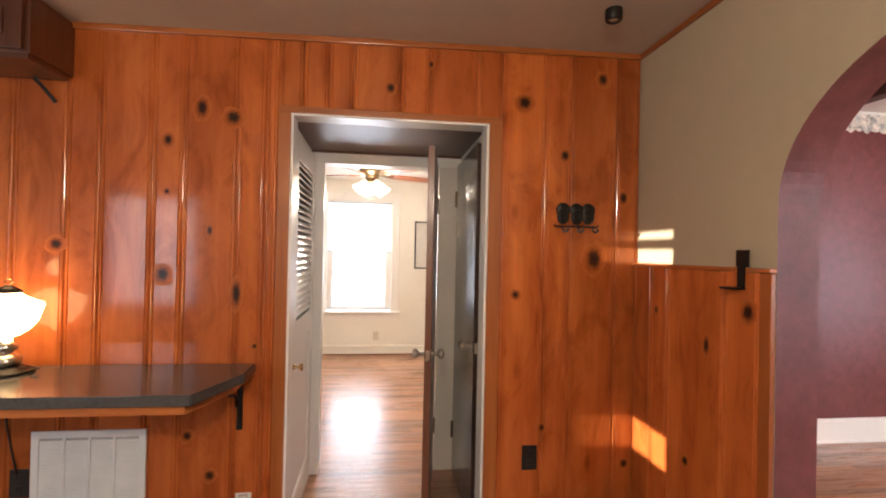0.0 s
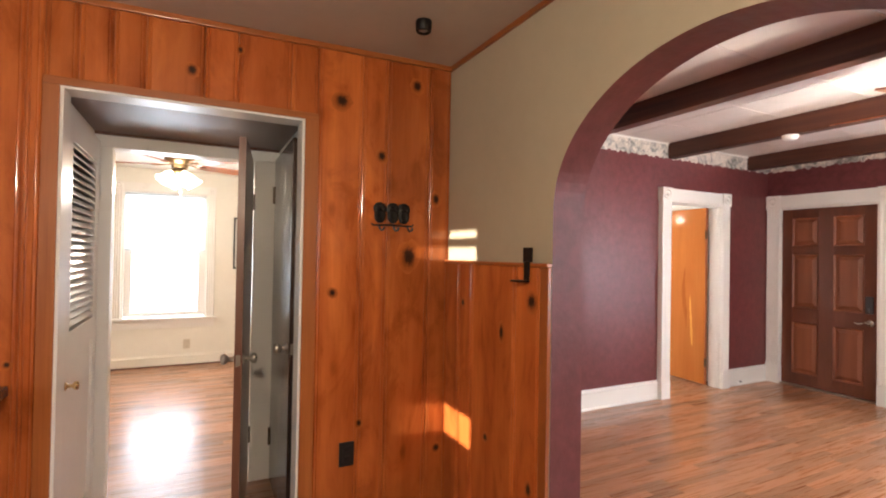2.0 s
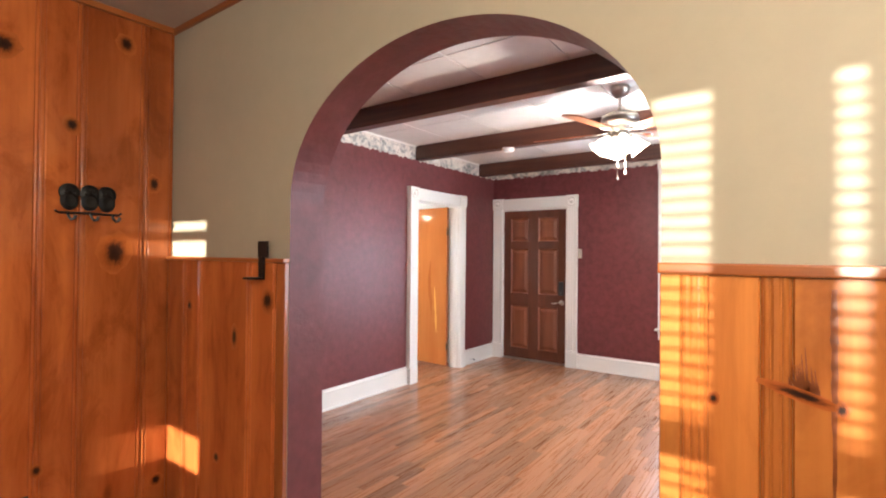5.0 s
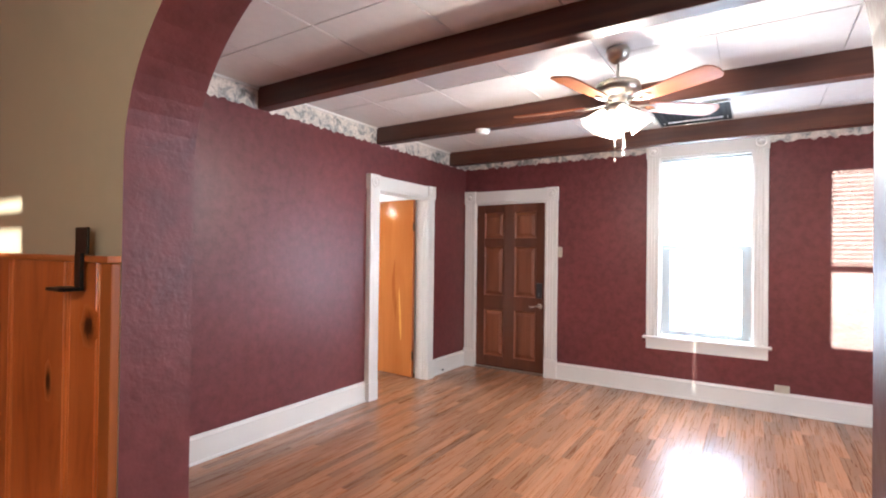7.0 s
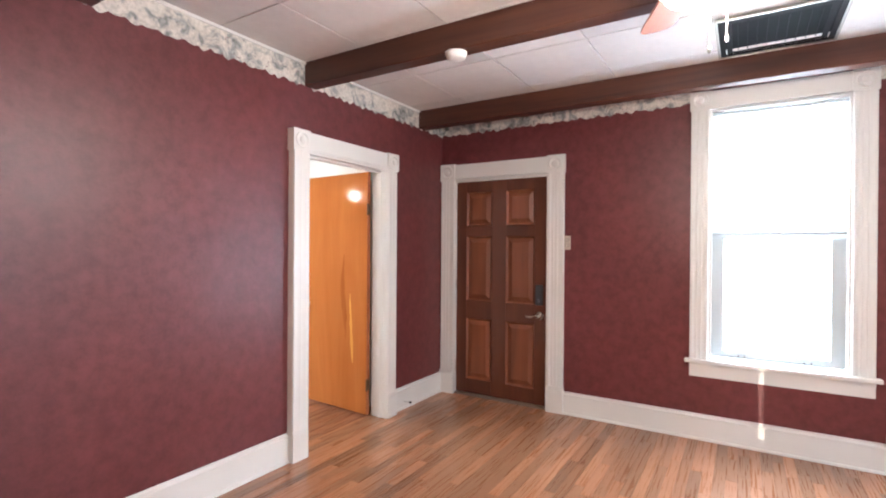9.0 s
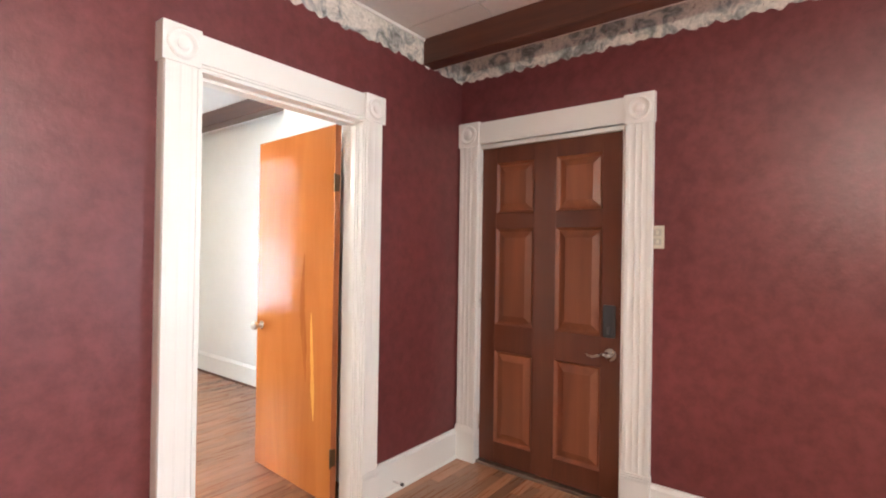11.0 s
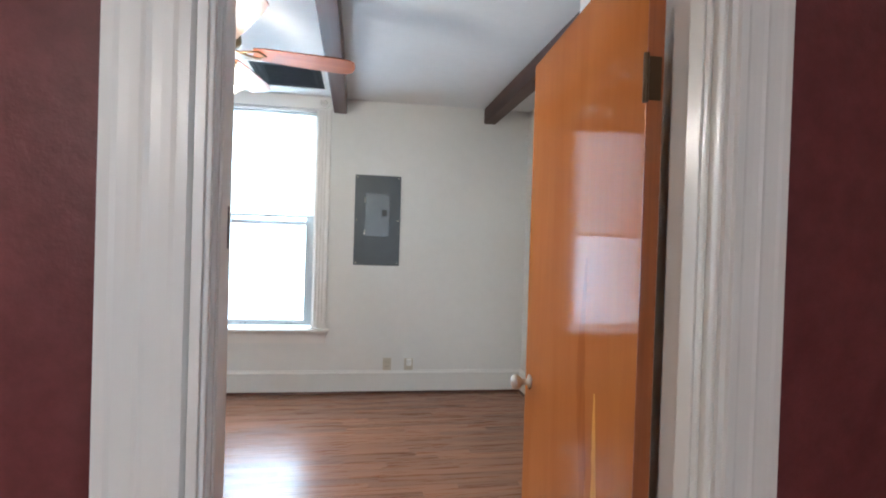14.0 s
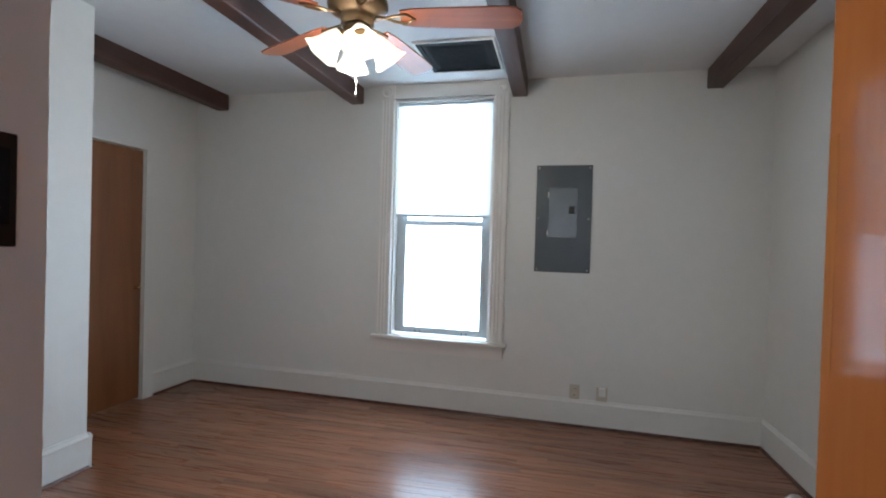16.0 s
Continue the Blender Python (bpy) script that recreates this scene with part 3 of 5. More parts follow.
def casing(owner, axis, plane, out, s0, s1, w0, w1, z_head, head, thick=0.022, flutes=3, block=True, plinth=0.0, foot=0.0, groove=0.0045):
    """Fluted uprights outside the opening s0..s1, a head board and corner blocks."""
    at = face_frame(axis, plane, out)
    for a, b in ((s0 - w0, s0), (s1, s1 + w1)):
        bm = bmesh.new()
        add_prism(bm, [(a + p, q) for p, q in fluted(b - a, thick, flutes, groove)], foot + plinth, z_head, at)
        part("upright", bm, TRIM, owner)
        if plinth:
            bm = bmesh.new()
            add_prism(bm, [(a - 0.004, 0), (b + 0.004, 0), (b + 0.004, thick + 0.008), (a - 0.004, thick + 0.008)], foot, foot + plinth - 0.035, at)
            for k in range(3):
                z = foot + plinth - 0.035 + k * 0.0115
                add_prism(bm, [(a - 0.004, 0), (b + 0.004, 0), (b + 0.004, thick + 0.009 - 0.003 * k), (a - 0.004, thick + 0.009 - 0.003 * k)], z + 0.002, z + 0.0115, at)
            part("plinth", bm, TRIM, owner)
        if block:
            size = max(b - a, head) + 0.012
            part("corner_block", rosette(at, (a + b) / 2, z_head + head / 2, size, thick + 0.006), TRIM, owner)
    bm = bmesh.new()
    e = 0.006 if block else 0
    a, b = (s0 - e, s1 + e) if block else (s0 - w0, s1 + w1)
    add_prism(bm, [(a, 0), (b, 0), (b, thick * 0.85), (a, thick * 0.85)], z_head, z_head + head, at)
    for z, o in ((z_head, thick * 1.1), (z_head + 0.014, thick)):
        add_prism(bm, [(a, 0), (b, 0), (b, o), (a, o)], z, z + 0.009, at)
    part("head_board", bm, TRIM, owner)


def baseboard(axis, plane, out, s0, s1, height=0.19, shoe=TRIM, name="baseboard", mat=TRIM):
    at = face_frame(axis, plane, out)
    bm = bmesh.new()
    prof = [(0, 0), (0.018, 0), (0.018, height - 0.035), (0.022, height - 0.032), (0.022, height - 0.022), (0.012, height - 0.010), (0.010, height), (0, height)]
    lo = [bm.verts.new(at(s0, o, z)) for o, z in prof]
    hi = [bm.verts.new(at(s1, o, z)) for o, z in prof]
    n = len(prof)
    for i in range(n):
        bm.faces.new((lo[i], lo[(i + 1) % n], hi[(i + 1) % n], hi[i]))
    bm.faces.new(lo[::-1])
    bm.faces.new(hi)
    base = structure(name, bm, mat, "painted white baseboard with a moulded cap", "baseboard")
    bm = bmesh.new()
    prof = [(0.018, 0.001), (0.032, 0.001), (0.031, 0.008), (0.026, 0.015), (0.018, 0.018)]
    lo = [bm.verts.new(at(s0, o, z)) for o, z in prof]
    hi = [bm.verts.new(at(s1, o, z)) for o, z in prof]
    n = len(prof)
    for i in range(n):
        bm.faces.new((lo[i], lo[(i + 1) % n], hi[(i + 1) % n], hi[i]))
    part("shoe_moulding", bm, shoe, base)
    return base


baseboard("y", 1.14, -1, 0.156, 3.030)
baseboard("y", 1.14, -1, 4.142, 4.937)
baseboard("x", 4.937, -1, -4.38, -0.096)
baseboard("x", 0.156, 1, -0.862, 1.12)
baseboard("x", 0.156, 1, -4.38, -2.115)
baseboard("y", -4.38, 1, 0.156, 4.937)
north_wall.append(baseboard("y", 4.80, -1, 0.15, 5.1, 0.205, SHOE, mat=WHITE_WALL))
baseboard("x", 4.96, -1, 2.06, 4.765, 0.205, SHOE, mat=WHITE_WALL)
baseboard("x", 0.925, 1, 1.29, 3.258, 0.205, SHOE, mat=WHITE_WALL)
baseboard("y", 3.258, 1, 0.27, 0.945, 0.205, SHOE, mat=WHITE_WALL)
baseboard("x", 0.25, 1, 4.42, 4.90, 0.205, SHOE, mat=WHITE_WALL)
baseboard("y", 1.254, 1, 0.95, 3.03, 0.205, SHOE, mat=WHITE_WALL)
baseboard("y", 4.585, -1, -3.3, 0.1, 0.14, SHOE, mat=CREAM)


def border(axis, plane, out, s0, s1, seed):
    """Wallpaper border with a scalloped lower edge."""
    at = face_frame(axis, plane, out)
    bm = bmesh.new()
    n = int(abs(s1 - s0) / 0.012)
    prev = None
    for k in range(n + 1):
        s = s0 + (s1 - s0) * k / n
        z = 2.490 + 0.016 * abs(math.sin(s * 19 + seed)) - 0.014 * abs(math.sin(s * 43)) + 0.012 * noise.noise((s * 30, seed, 0))
        cur = [bm.verts.new(at(s, o, zz)) for o, zz in ((0.0005, z), (0.002, z), (0.002, HD), (0.0005, HD))]
        if prev:
            for i in range(3):
                bm.faces.new((prev[i], prev[i + 1], cur[i + 1], cur[i]))
        prev = cur
    structure("trim_border", bm, BORDER, "grey and cream floral wallpaper border with a scalloped edge", "wallpaper border")
    bm = bmesh.new()
    add_prism(bm, [(s0, 0.002), (s1, 0.002), (s1, 0.014), (s0, 0.014)], HD - 0.016, HD - 0.001, at)
    structure("trim_cove", bm, TRIM, "narrow pale ceiling moulding", "trim")


border("y", 1.14, -1, 0.156, 4.937, 1.0)
border("x", 4.937, -1, 1.138, -1.05, 2.3)
border("x", 4.937, -1, -2.115, -4.38, 2.3)
border("x", 0.156, 1, -4.38, 1.138, 3.1)
border("y", -4.38, 1, 0.158, 4.935, 4.7)


def beam(x0, x1, y0, y1, z0, z1, mat, label, seed):
    """A hand-worn box beam with softened edges."""
    rnd = random.Random(seed)
    bm = bmesh.new()
    n = 14
    prev = None
    c = 0.006
    for k in range(n + 1):
        y = y0 + (y1 - y0) * k / n
        j = lambda: rnd.uniform(-0.0015, 0.0015)
        ring = [(x0 + j(), y, z1), (x0 + j(), y, z0 + c), (x0 + c, y, z0 + j()), (x1 - c, y, z0 + j()), (x1 + j(), y, z0 + c), (x1 + j(), y, z1)]
        cur = [bm.verts.new(p) for p in ring]
        if prev:
            for i in range(6):
                bm.faces.new((prev[i], prev[(i + 1) % 6], cur[(i + 1) % 6], cur[i]))
        else:
            bm.faces.new(cur)
        prev = cur
    bm.faces.new(prev)
    return tagged(link_mesh("ceiling_beam", bm, mat), label, "beam", "ceiling beams", "structure")


for k, x in enumerate((0.445, 1.806, 3.168, 4.530)):
    beam(x, x + 0.105, -4.38, 1.139, 2.493, HD, BEAM, "dark red-brown stained wooden ceiling beam", k)
for k, x in enumerate((0.472, 1.798, 3.162, 4.528)):
    beam(x, x + 0.112, 3.26 if x < 0.9 else (2.062 if x > 4.2 else 1.241), 4.89 if x < 2 else 4.80, 2.500, HB, BED_BEAM, "dark weathered wooden beam under a white ceiling", 20 + k)


# ---- doorways and windows ----
def jamb_lining(owner, s0, s1, y0, y1, z1, t=0.014):
    for a, b in ((s0, s0 + t), (s1 - t, s1)):
        part("jamb", box(a, b, y0, y1, 0, z1 - t), TRIM, owner)
    part("head_jamb", box(s0, s1, y0, y1, z1 - t, z1), TRIM, owner)


d1 = thing("door_1", (0, 0, 0), "white painted doorway casing with corner blocks, dining room to bedroom", "doorway", kind="structure")
casing(d1, "y", 1.14, -1, 3.158, 4.026, 0.122, 0.112, 2.045, 0.128, thick=0.055, flutes=2, plinth=0.20, groove=0.0022)
jamb_lining(d1, 3.160, 4.030, 1.092, 1.250, 2.045)
for a, b in ((3.174, 3.184), (4.006, 4.016)):
    part("stop", box(a, b, 1.150, 1.190, 0, 2.018, 0.002), TRIM, d1)
part("head_stop", box(3.184, 4.006, 1.150, 1.190, 2.018, 2.031, 0.002), TRIM, d1)
for y in (1.10, 1.135):
    for a, b in ((3.174, 3.182), (4.008, 4.016)):
        part("bead", box(a, b, y, y + 0.012, 0, 2.03, 0.003), TRIM, d1)
casing(d1, "y", 1.254, 1, 3.158, 4.032, 0.11, 0.11, 2.045, 0.12, thick=0.014, block=False)
part("strike_plate", box(3.1735, 3.1762, 1.208, 1.232, 1.348, 1.420, 0.001), BLACK_IRON, d1, "dark strike plate on the jamb")
part("strike_hole", box(3.176, 3.1770, 1.213, 1.227, 1.362, 1.410), SLOT, d1)


def knob_set(owner, at_l, spin, mat, both=True, label="round metal knob"):
    """Knobs on both faces of a leaf; the leaf's own frame has x along it and y through it."""
    x, y0, y1, z = at_l
    prof = [(0, 0), (0.026, 0), (0.027, 0.004), (0.012, 0.008), (0.010, 0.030), (0.018, 0.036), (0.026, 0.046), (0.027, 0.056), (0.020, 0.066), (0, 0.069)]
    part("knob", lathe(prof, 20, pose(x, y0, z, 90, 0, 0)), mat, owner, label, True)
    if both:
        part("knob", lathe(prof, 20, pose(x, y1, z, -90, 0, 0)), mat, owner, label, True)


def slab_door(name, hinge, turn, width, height, thick, mat, label, knob_z, knob_mat, hinges=(0.25, 1.78), hinge_mat=None):
    """A flush leaf; its local x runs from the hinge edge to the free edge."""
    ob = thing(name, hinge, label, "door", turn=turn)
    part("leaf", box(0, width, 0, thick, 0.012, height, 0.002), mat, ob)
    knob_set(ob, (width - 0.062, 0, thick, knob_z), 0, knob_mat)
    part("latch", box(width - 0.0005, width + 0.001, thick / 2 - 0.011, thick / 2 + 0.011, knob_z - 0.028, knob_z + 0.028), NICKEL, ob)
    for z in hinges:
        bm = box(-0.0025, -0.0005, 0.004, thick - 0.002, z - 0.045, z + 0.045)
        add_lathe(bm, [(0, z - 0.05), (0.006, z - 0.05), (0.006, z + 0.05), (0, z + 0.05)], 10, pose(-0.004, thick + 0.004, 0))
        part("hinge", bm, hinge_mat or BRONZE_HINGE, ob, "dark metal hinge")
    return ob


bed_door = slab_door("open_door", (3.967, 1.264, 0), 86.2, 0.80, 2.030, 0.035, BIRCH, "open glossy orange birch slab door to the bedroom", 0.885, NICKEL, (0.26, 1.72))
bed_door.matrix_basis = pose(3.967, 1.264, 0, 0, 0, 86.2) @ pose(0, -0.035, 0)


def door_blemish(owner, x0, x1, z0, z1, mat, name, rough_edge, seed):
    """A thin uneven patch lying on the leaf's face."""
    rnd = random.Random(seed)
    bm = bmesh.new()
    n = 16
    left = [(x0 + rough_edge * rnd.uniform(0, 1) * (1 + abs(k - n / 2) / n * 2), z0 + (z1 - z0) * k / n) for k in range(n + 1)]
    right = [(x1 - rough_edge * rnd.uniform(0, 1) * (1 + abs(k - n / 2) / n * 2), z0 + (z1 - z0) * k / n) for k in range(n + 1)]
    add_prism(bm, left + right[::-1], 0.0348, 0.0354, lambda a, b, s: (a, s, b))
    return part(name, bm, mat, owner)


part("hinge_edge", box(-0.0022, -0.0003, -0.0002, 0.0352, 0.012, 2.030), DOOR_EDGE, bed_door, "darker red-brown hinge edge")
door_blemish(bed_door, 0.760, 0.7985, 1.13, 1.58, PATCH, "veneer_patch", 0.0, 5)


def veneer_streak(owner, points, mat, name, seed):
    """A flame-shaped figure in the veneer; points run up its axis: (from the hinge, height, half width)."""
    rnd = random.Random(seed)
    left, right = [], []
    for (x0, z0, w0), (x1, z1, w1) in zip(points, points[1:]):
        for k in range(6):
            f = k / 6
            x, z, w = x0 + (x1 - x0) * f, z0 + (z1 - z0) * f, w0 + (w1 - w0) * f
            left.append((x - w * rnd.uniform(0.75, 1.1), z))
            right.append((x + w * rnd.uniform(0.75, 1.1), z))
    bm = add_prism(bmesh.new(), left + right[::-1], 0.0348, 0.0353, lambda u, v, d: (u, d, v))
    return part(name, bm, mat, owner)


veneer_streak(bed_door, [(0.165, 0.42, 0.004), (0.175, 0.55, 0.018), (0.185, 0.75, 0.017), (0.195, 0.90, 0.010), (0.200, 1.03, 0.002)], STREAK, "pale_streak", 2)
veneer_streak(bed_door, [(0.245, 0.62, 0.004), (0.265, 0.82, 0.026), (0.290, 1.02, 0.030), (0.285, 1.20, 0.016), (0.270, 1.37, 0.003)], FIGURE, "dark_figure", 3)


def panel_door():
    ob = thing("entry_door", (4.962, 0.072, 0), "dark mahogany six-panel entry door, closed", "door")
    # local: x runs into the wall, y along the leaf from the latch to the hinges
    W, Hh = 0.908, 2.03
    part("core", box(0.021, 0.048, 0, W, 0.022, 0.022 + Hh), MAHOGANY, ob)
    sy = [(0.0, 0.112), (0.390, 0.535), (0.800, W)]
    for a, b in sy:
        part("stile", box(0, 0.021, a, b, 0.022, 0.022 + Hh, 0.002), MAHOGANY, ob)
    rails = [(0.022, 0.155), (0.735, 0.905), (1.515, 1.615), (1.935, 0.022 + Hh)]
    for a, b in rails:
        for ya, yb in ((0.112, 0.390), (0.535, 0.800)):
            part("rail", box(0.0003, 0.021, ya, yb, a, b, 0.002), MAHOGANY, ob)
    for (za, zb) in ((0.155, 0.735), (0.905, 1.515), (1.615, 1.935)):
        for ya, yb in ((0.112, 0.390), (0.535, 0.800)):
            bm = bmesh.new()
            loops = []
            for inset, depth in ((0.0, 0.002), (0.008, 0.013), (0.014, 0.018), (0.020, 0.019), (0.054, 0.005), (0.059, 0.003), (0.061, 0.003)):
                loops.append([bm.verts.new((depth, y, z)) for y, z in ((ya + inset, za + inset), (yb - inset, za + inset), (yb - inset, zb - inset), (ya + inset, zb - inset))])
            for p, q in zip(loops, loops[1:]):
                for i in range(4):
                    bm.faces.new((p[i], p[(i + 1) % 4], q[(i + 1) % 4], q[i]))
            bm.faces.new(loops[-1])
            part("panel", bm, MAHOGANY_PANEL, ob, "lighter raised panel")
    lock = part("deadbolt", box(-0.022, 0.0, 0.028, 0.098, 0.905, 1.085, 0.012), LOCK_GREY, ob, "dark grey electronic deadbolt box")
    part("thumb_turn", box(-0.034, -0.022, 0.055, 0.071, 0.925, 0.965, 0.004), GREY_STEEL, lock)
    lever = part("lever_handle", lathe([(0, 0), (0.033, 0), (0.034, 0.005), (0.026, 0.011), (0.012, 0.014), (0.011, 0.045), (0, 0.047)], 22, pose(0, 0.058, 0.812, 0, -90, 0)), NICKEL, ob, "curved satin nickel lever", True)
    pts = [(-0.042, 0.058, 0.812), (-0.048, 0.085, 0.816), (-0.048, 0.115, 0.806), (-0.047, 0.145, 0.797), (-0.046, 0.168, 0.803), (-0.045, 0.176, 0.812)]
    part("grip", tube(pts, [0.010, 0.009, 0.008, 0.007, 0.006, 0.005], 10), NICKEL, lever, "", True)
    for z in (0.26, 1.05, 1.83):
        bm = lathe([(0, z - 0.05), (0.007, z - 0.05), (0.007, z + 0.05), (0, z + 0.05)], 10, pose(-0.006, W + 0.006, 0))
        part("hinge", bm, NICKEL, ob, "bright hinge knuckle")
    return ob


panel_door()
d2 = thing("door_2", (0, 0, 0), "white fluted entry door casing with rosette corner blocks", "door frame", kind="structure")
casing(d2, "x", 4.937, -1, 0.050, 0.985, 0.143, 0.145, 2.060, 0.140, thick=0.03, flutes=3, plinth=0.222)
for a, b in ((0.055, 0.069), (0.982, 0.995)):
    part("jamb", box(4.937, 5.085, a, b, 0, 2.055), TRIM, d2)
part("head_jamb", box(4.937, 5.085, 0.055, 0.995, 2.054, 2.062), TRIM, d2)
part("head_stop", box(4.931, 4.960, 0.069, 0.982, 2.034, 2.0595, 0.002), TRIM, d2)
part("threshold", box(4.925, 5.085, 0.069, 0.982, 0, 0.020, 0.004), PEWTER, d2, "worn metal threshold")


def sash_window(name, axis, plane, out, s0, s1, z0, z1, meet, label, shade_to=None, w=0.122, head=0.13, depth=0.13, horn=0.03, apron=0.105, sash_mat=None):
    """A double-hung window set back in its opening: jambs, two sashes with glass, sill, apron, casing and a roller shade."""
    ob = thing(name, (0, 0, 0), label, "window", kind="structure")
    at = face_frame(axis, plane, out)
    sash_mat = sash_mat or VINYL

    def bar(a, b, o0, o1, za, zb, nm, mat, parent=ob, lbl="", bev=0.0):
        p, q = at(a, o0, za), at(b, o1, zb)
        return part(nm, box(p[0], q[0], p[1], q[1], p[2], q[2], bev), mat, parent, lbl)
    t = 0.016
    bar(s0, s0 + t, -depth, 0, z0, z1, "jamb", TRIM)
    bar(s1 - t, s1, -depth, 0, z0, z1, "jamb", TRIM)
    bar(s0 + t, s1 - t, -depth, 0, z1 - t, z1, "head_jamb", TRIM)
    for k, (a, b) in enumerate(((s0 + t, s0 + t + 0.055), (s1 - t - 0.055, s1 - t))):
        bar(a, b, -0.10, -0.085, z0 + 0.02, z1 - t, "track", sash_mat)
    i0, i1 = s0 + t + 0.045, s1 - t - 0.045
    for nm, za, zb, o in (("lower_sash", z0 + 0.022, meet + 0.018, -0.078), ("upper_sash", meet - 0.018, z1 - t, -0.108)):
        sash = bar(i0, i0 + 0.032, o - 0.022, o, za, zb, nm, sash_mat)
        bar(i1 - 0.032, i1, o - 0.022, o, za, zb, "stile", sash_mat, sash)
        bar(i0 + 0.032, i1 - 0.032, o - 0.022, o, za, za + 0.042, "bottom_rail", sash_mat, sash)
        bar(i0 + 0.032, i1 - 0.032, o - 0.022, o, zb - 0.034, zb, "top_rail", sash_mat, sash)
        g = bar(i0 + 0.030, i1 - 0.030, o - 0.013, o - 0.010, za + 0.04, zb - 0.03, "pane", GLASS, sash)
        g.visible_shadow = False
        if nm == "lower_sash":
            for f in (0.22, 0.78):
                c = i0 + (i1 - i0) * f
                bar(c - 0.020, c - 0.012, o, o + 0.010, za + 0.006, za + 0.016, "lift", BLACK_PLASTIC, sash)
                bar(c + 0.020, c + 0.028, o, o + 0.010, za + 0.006, za + 0.016, "lift", BLACK_PLASTIC, sash)
    bar(s0 - w - horn, s1 + w + horn, 0, 0.062, z0 - 0.026, z0, "window_sill", TRIM, ob, "", 0.006)
    bar(s0, s1, -depth, 0.0, z0 - 0.02, z0 + 0.004, "inner_sill", TRIM)
    bm = bmesh.new()
    add_prism(bm, [(s0 - w, 0), (s1 + w, 0), (s1 + w, 0.016), (s0 - w, 0.016)], z0 - 0.026 - apron, z0 - 0.028, at)
    add_prism(bm, [(s0 - w, 0), (s1 + w, 0), (s1 + w, 0.024), (s0 - w, 0.024)], z0 - 0.026 - apron * 0.45, z0 - 0.028, at)
    add_prism(bm, [(s0 - w, 0), (s1 + w, 0), (s1 + w, 0.034), (s0 - w, 0.034)], z0 - 0.045, z0 - 0.027, at)
    part("apron", bm, TRIM, ob)
    for a, b in ((s0 - w, s0), (s1, s1 + w)):
        bm = bmesh.new()
        add_prism(bm, [(a + p, q) for p, q in fluted(b - a, 0.028, 3)], z0, z1, at)
        part("upright", bm, TRIM, ob)
        part("corner_block", rosette(at, (a + b) / 2, z1 + head / 2, max(w, head) + 0.006, 0.034), TRIM, ob)
    bm = bmesh.new()
    add_prism(bm, [(s0, 0), (s1, 0), (s1, 0.022), (s0, 0.022)], z1, z1 + head, at)
    add_prism(bm, [(s0, 0), (s1, 0), (s1, 0.03), (s0, 0.03)], z1, z1 + 0.016, at)
    part("head_board", bm, TRIM, ob)
    if shade_to:
        sh = thing("roller_shade", (0, 0, 0), "white translucent roller shade pulled half down in a window", "window shade")
        bm = bmesh.new()
        n = 14
        for k in range(n):
            a, b = s0 + t + 0.004 + (s1 - s0 - 2 * t - 0.008) * k / n, s0 + t + 0.004 + (s1 - s0 - 2 * t - 0.008) * (k + 1) / n
            oa, ob_ = -0.03 + 0.002 * math.sin(k * 1.1), -0.03 + 0.002 * math.sin((k + 1) * 1.1)
            vs = [bm.verts.new(at(a, oa, shade_to)), bm.verts.new(at(b, ob_, shade_to)), bm.verts.new(at(b, ob_, z1 - 0.03)), bm.verts.new(at(a, oa, z1 - 0.03))]
            bm.faces.new(vs)
        part("cloth", bm, SHADE, sh, "white cloth")
        p, q = at(s0 + t + 0.002, -0.036, shade_to - 0.022), at(s1 - t - 0.002, -0.024, shade_to)
        part("hem_bar", box(p[0], q[0], p[1], q[1], p[2], q[2], 0.003), VINYL, sh, "grey-white hem bar")
        part("roller", tube([at(s0 + t, -0.04, z1 - 0.035), at(s1 - t, -0.04, z1 - 0.035)], 0.016, 12), VINYL, sh)
    return ob


sash_window("window_1", "x", 4.937, -1, -1.99, -1.175, 0.598, 2.435, 1.50, "tall white double-hung dining window with fluted casing", 1.532)
north_wall.append(sash_window("window_2", "y", 4.80, -1, 2.195, 3.025, 0.580, 2.522, 1.512, "tall white double-hung bedroom window with fluted casing", 1.582, w=0.118, head=0.112))
north_wall.append(next(o for o in bpy.data.objects if o.name == "roller_shade.001"))
# sashes take the brighter trim white, which stands in for the window's glare
sash_window("window_3", "y", 4.585, -1, -2.02, -1.11, 0.605, 2.150, 1.40, "bright white bedroom window seen through the doorways", 1.45, w=0.10, head=0.10, sash_mat=TRIM)


# ---- kitchen: knotty pine planks ----
def plank_outline(width, depth=0.018):
    e = [(0.0, depth - 0.008), (0.003, depth - 0.007), (0.005, depth - 0.002), (0.009, depth), (0.013, depth - 0.001), (0.0145, depth - 0.004), (0.017, depth - 0.0035), (0.020, depth)]
    return [(0, 0)] + e + [(width - a, b) for a, b in e[::-1]] + [(width, 0)]


def pine_plank(owner, axis, s0, s1, z0, z1, front, out, mat=None, beads=True):
    """A vertical board with beaded edges; its face lies at front."""
    at = face_frame(axis, 0, out)
    bm = bmesh.new()
    add_prism(bm, [(a, b - 0.018) for a, b in (plank_outline(s1 - s0) if beads else [(0, 0), (0, 0.014), (0.003, 0.018), (s1 - s0 - 0.003, 0.018), (s1 - s0, 0.014), (s1 - s0, 0)])], 0, z1 - z0, at)
    ob = part("plank", bm, mat or PINE, owner)
    ob.location = (front, s0, z0) if axis == "x" else (s0, front, z0)
    return ob


def panelling(name, label, place):
    return thing(name, place, label, "wood panelling", kind="structure")


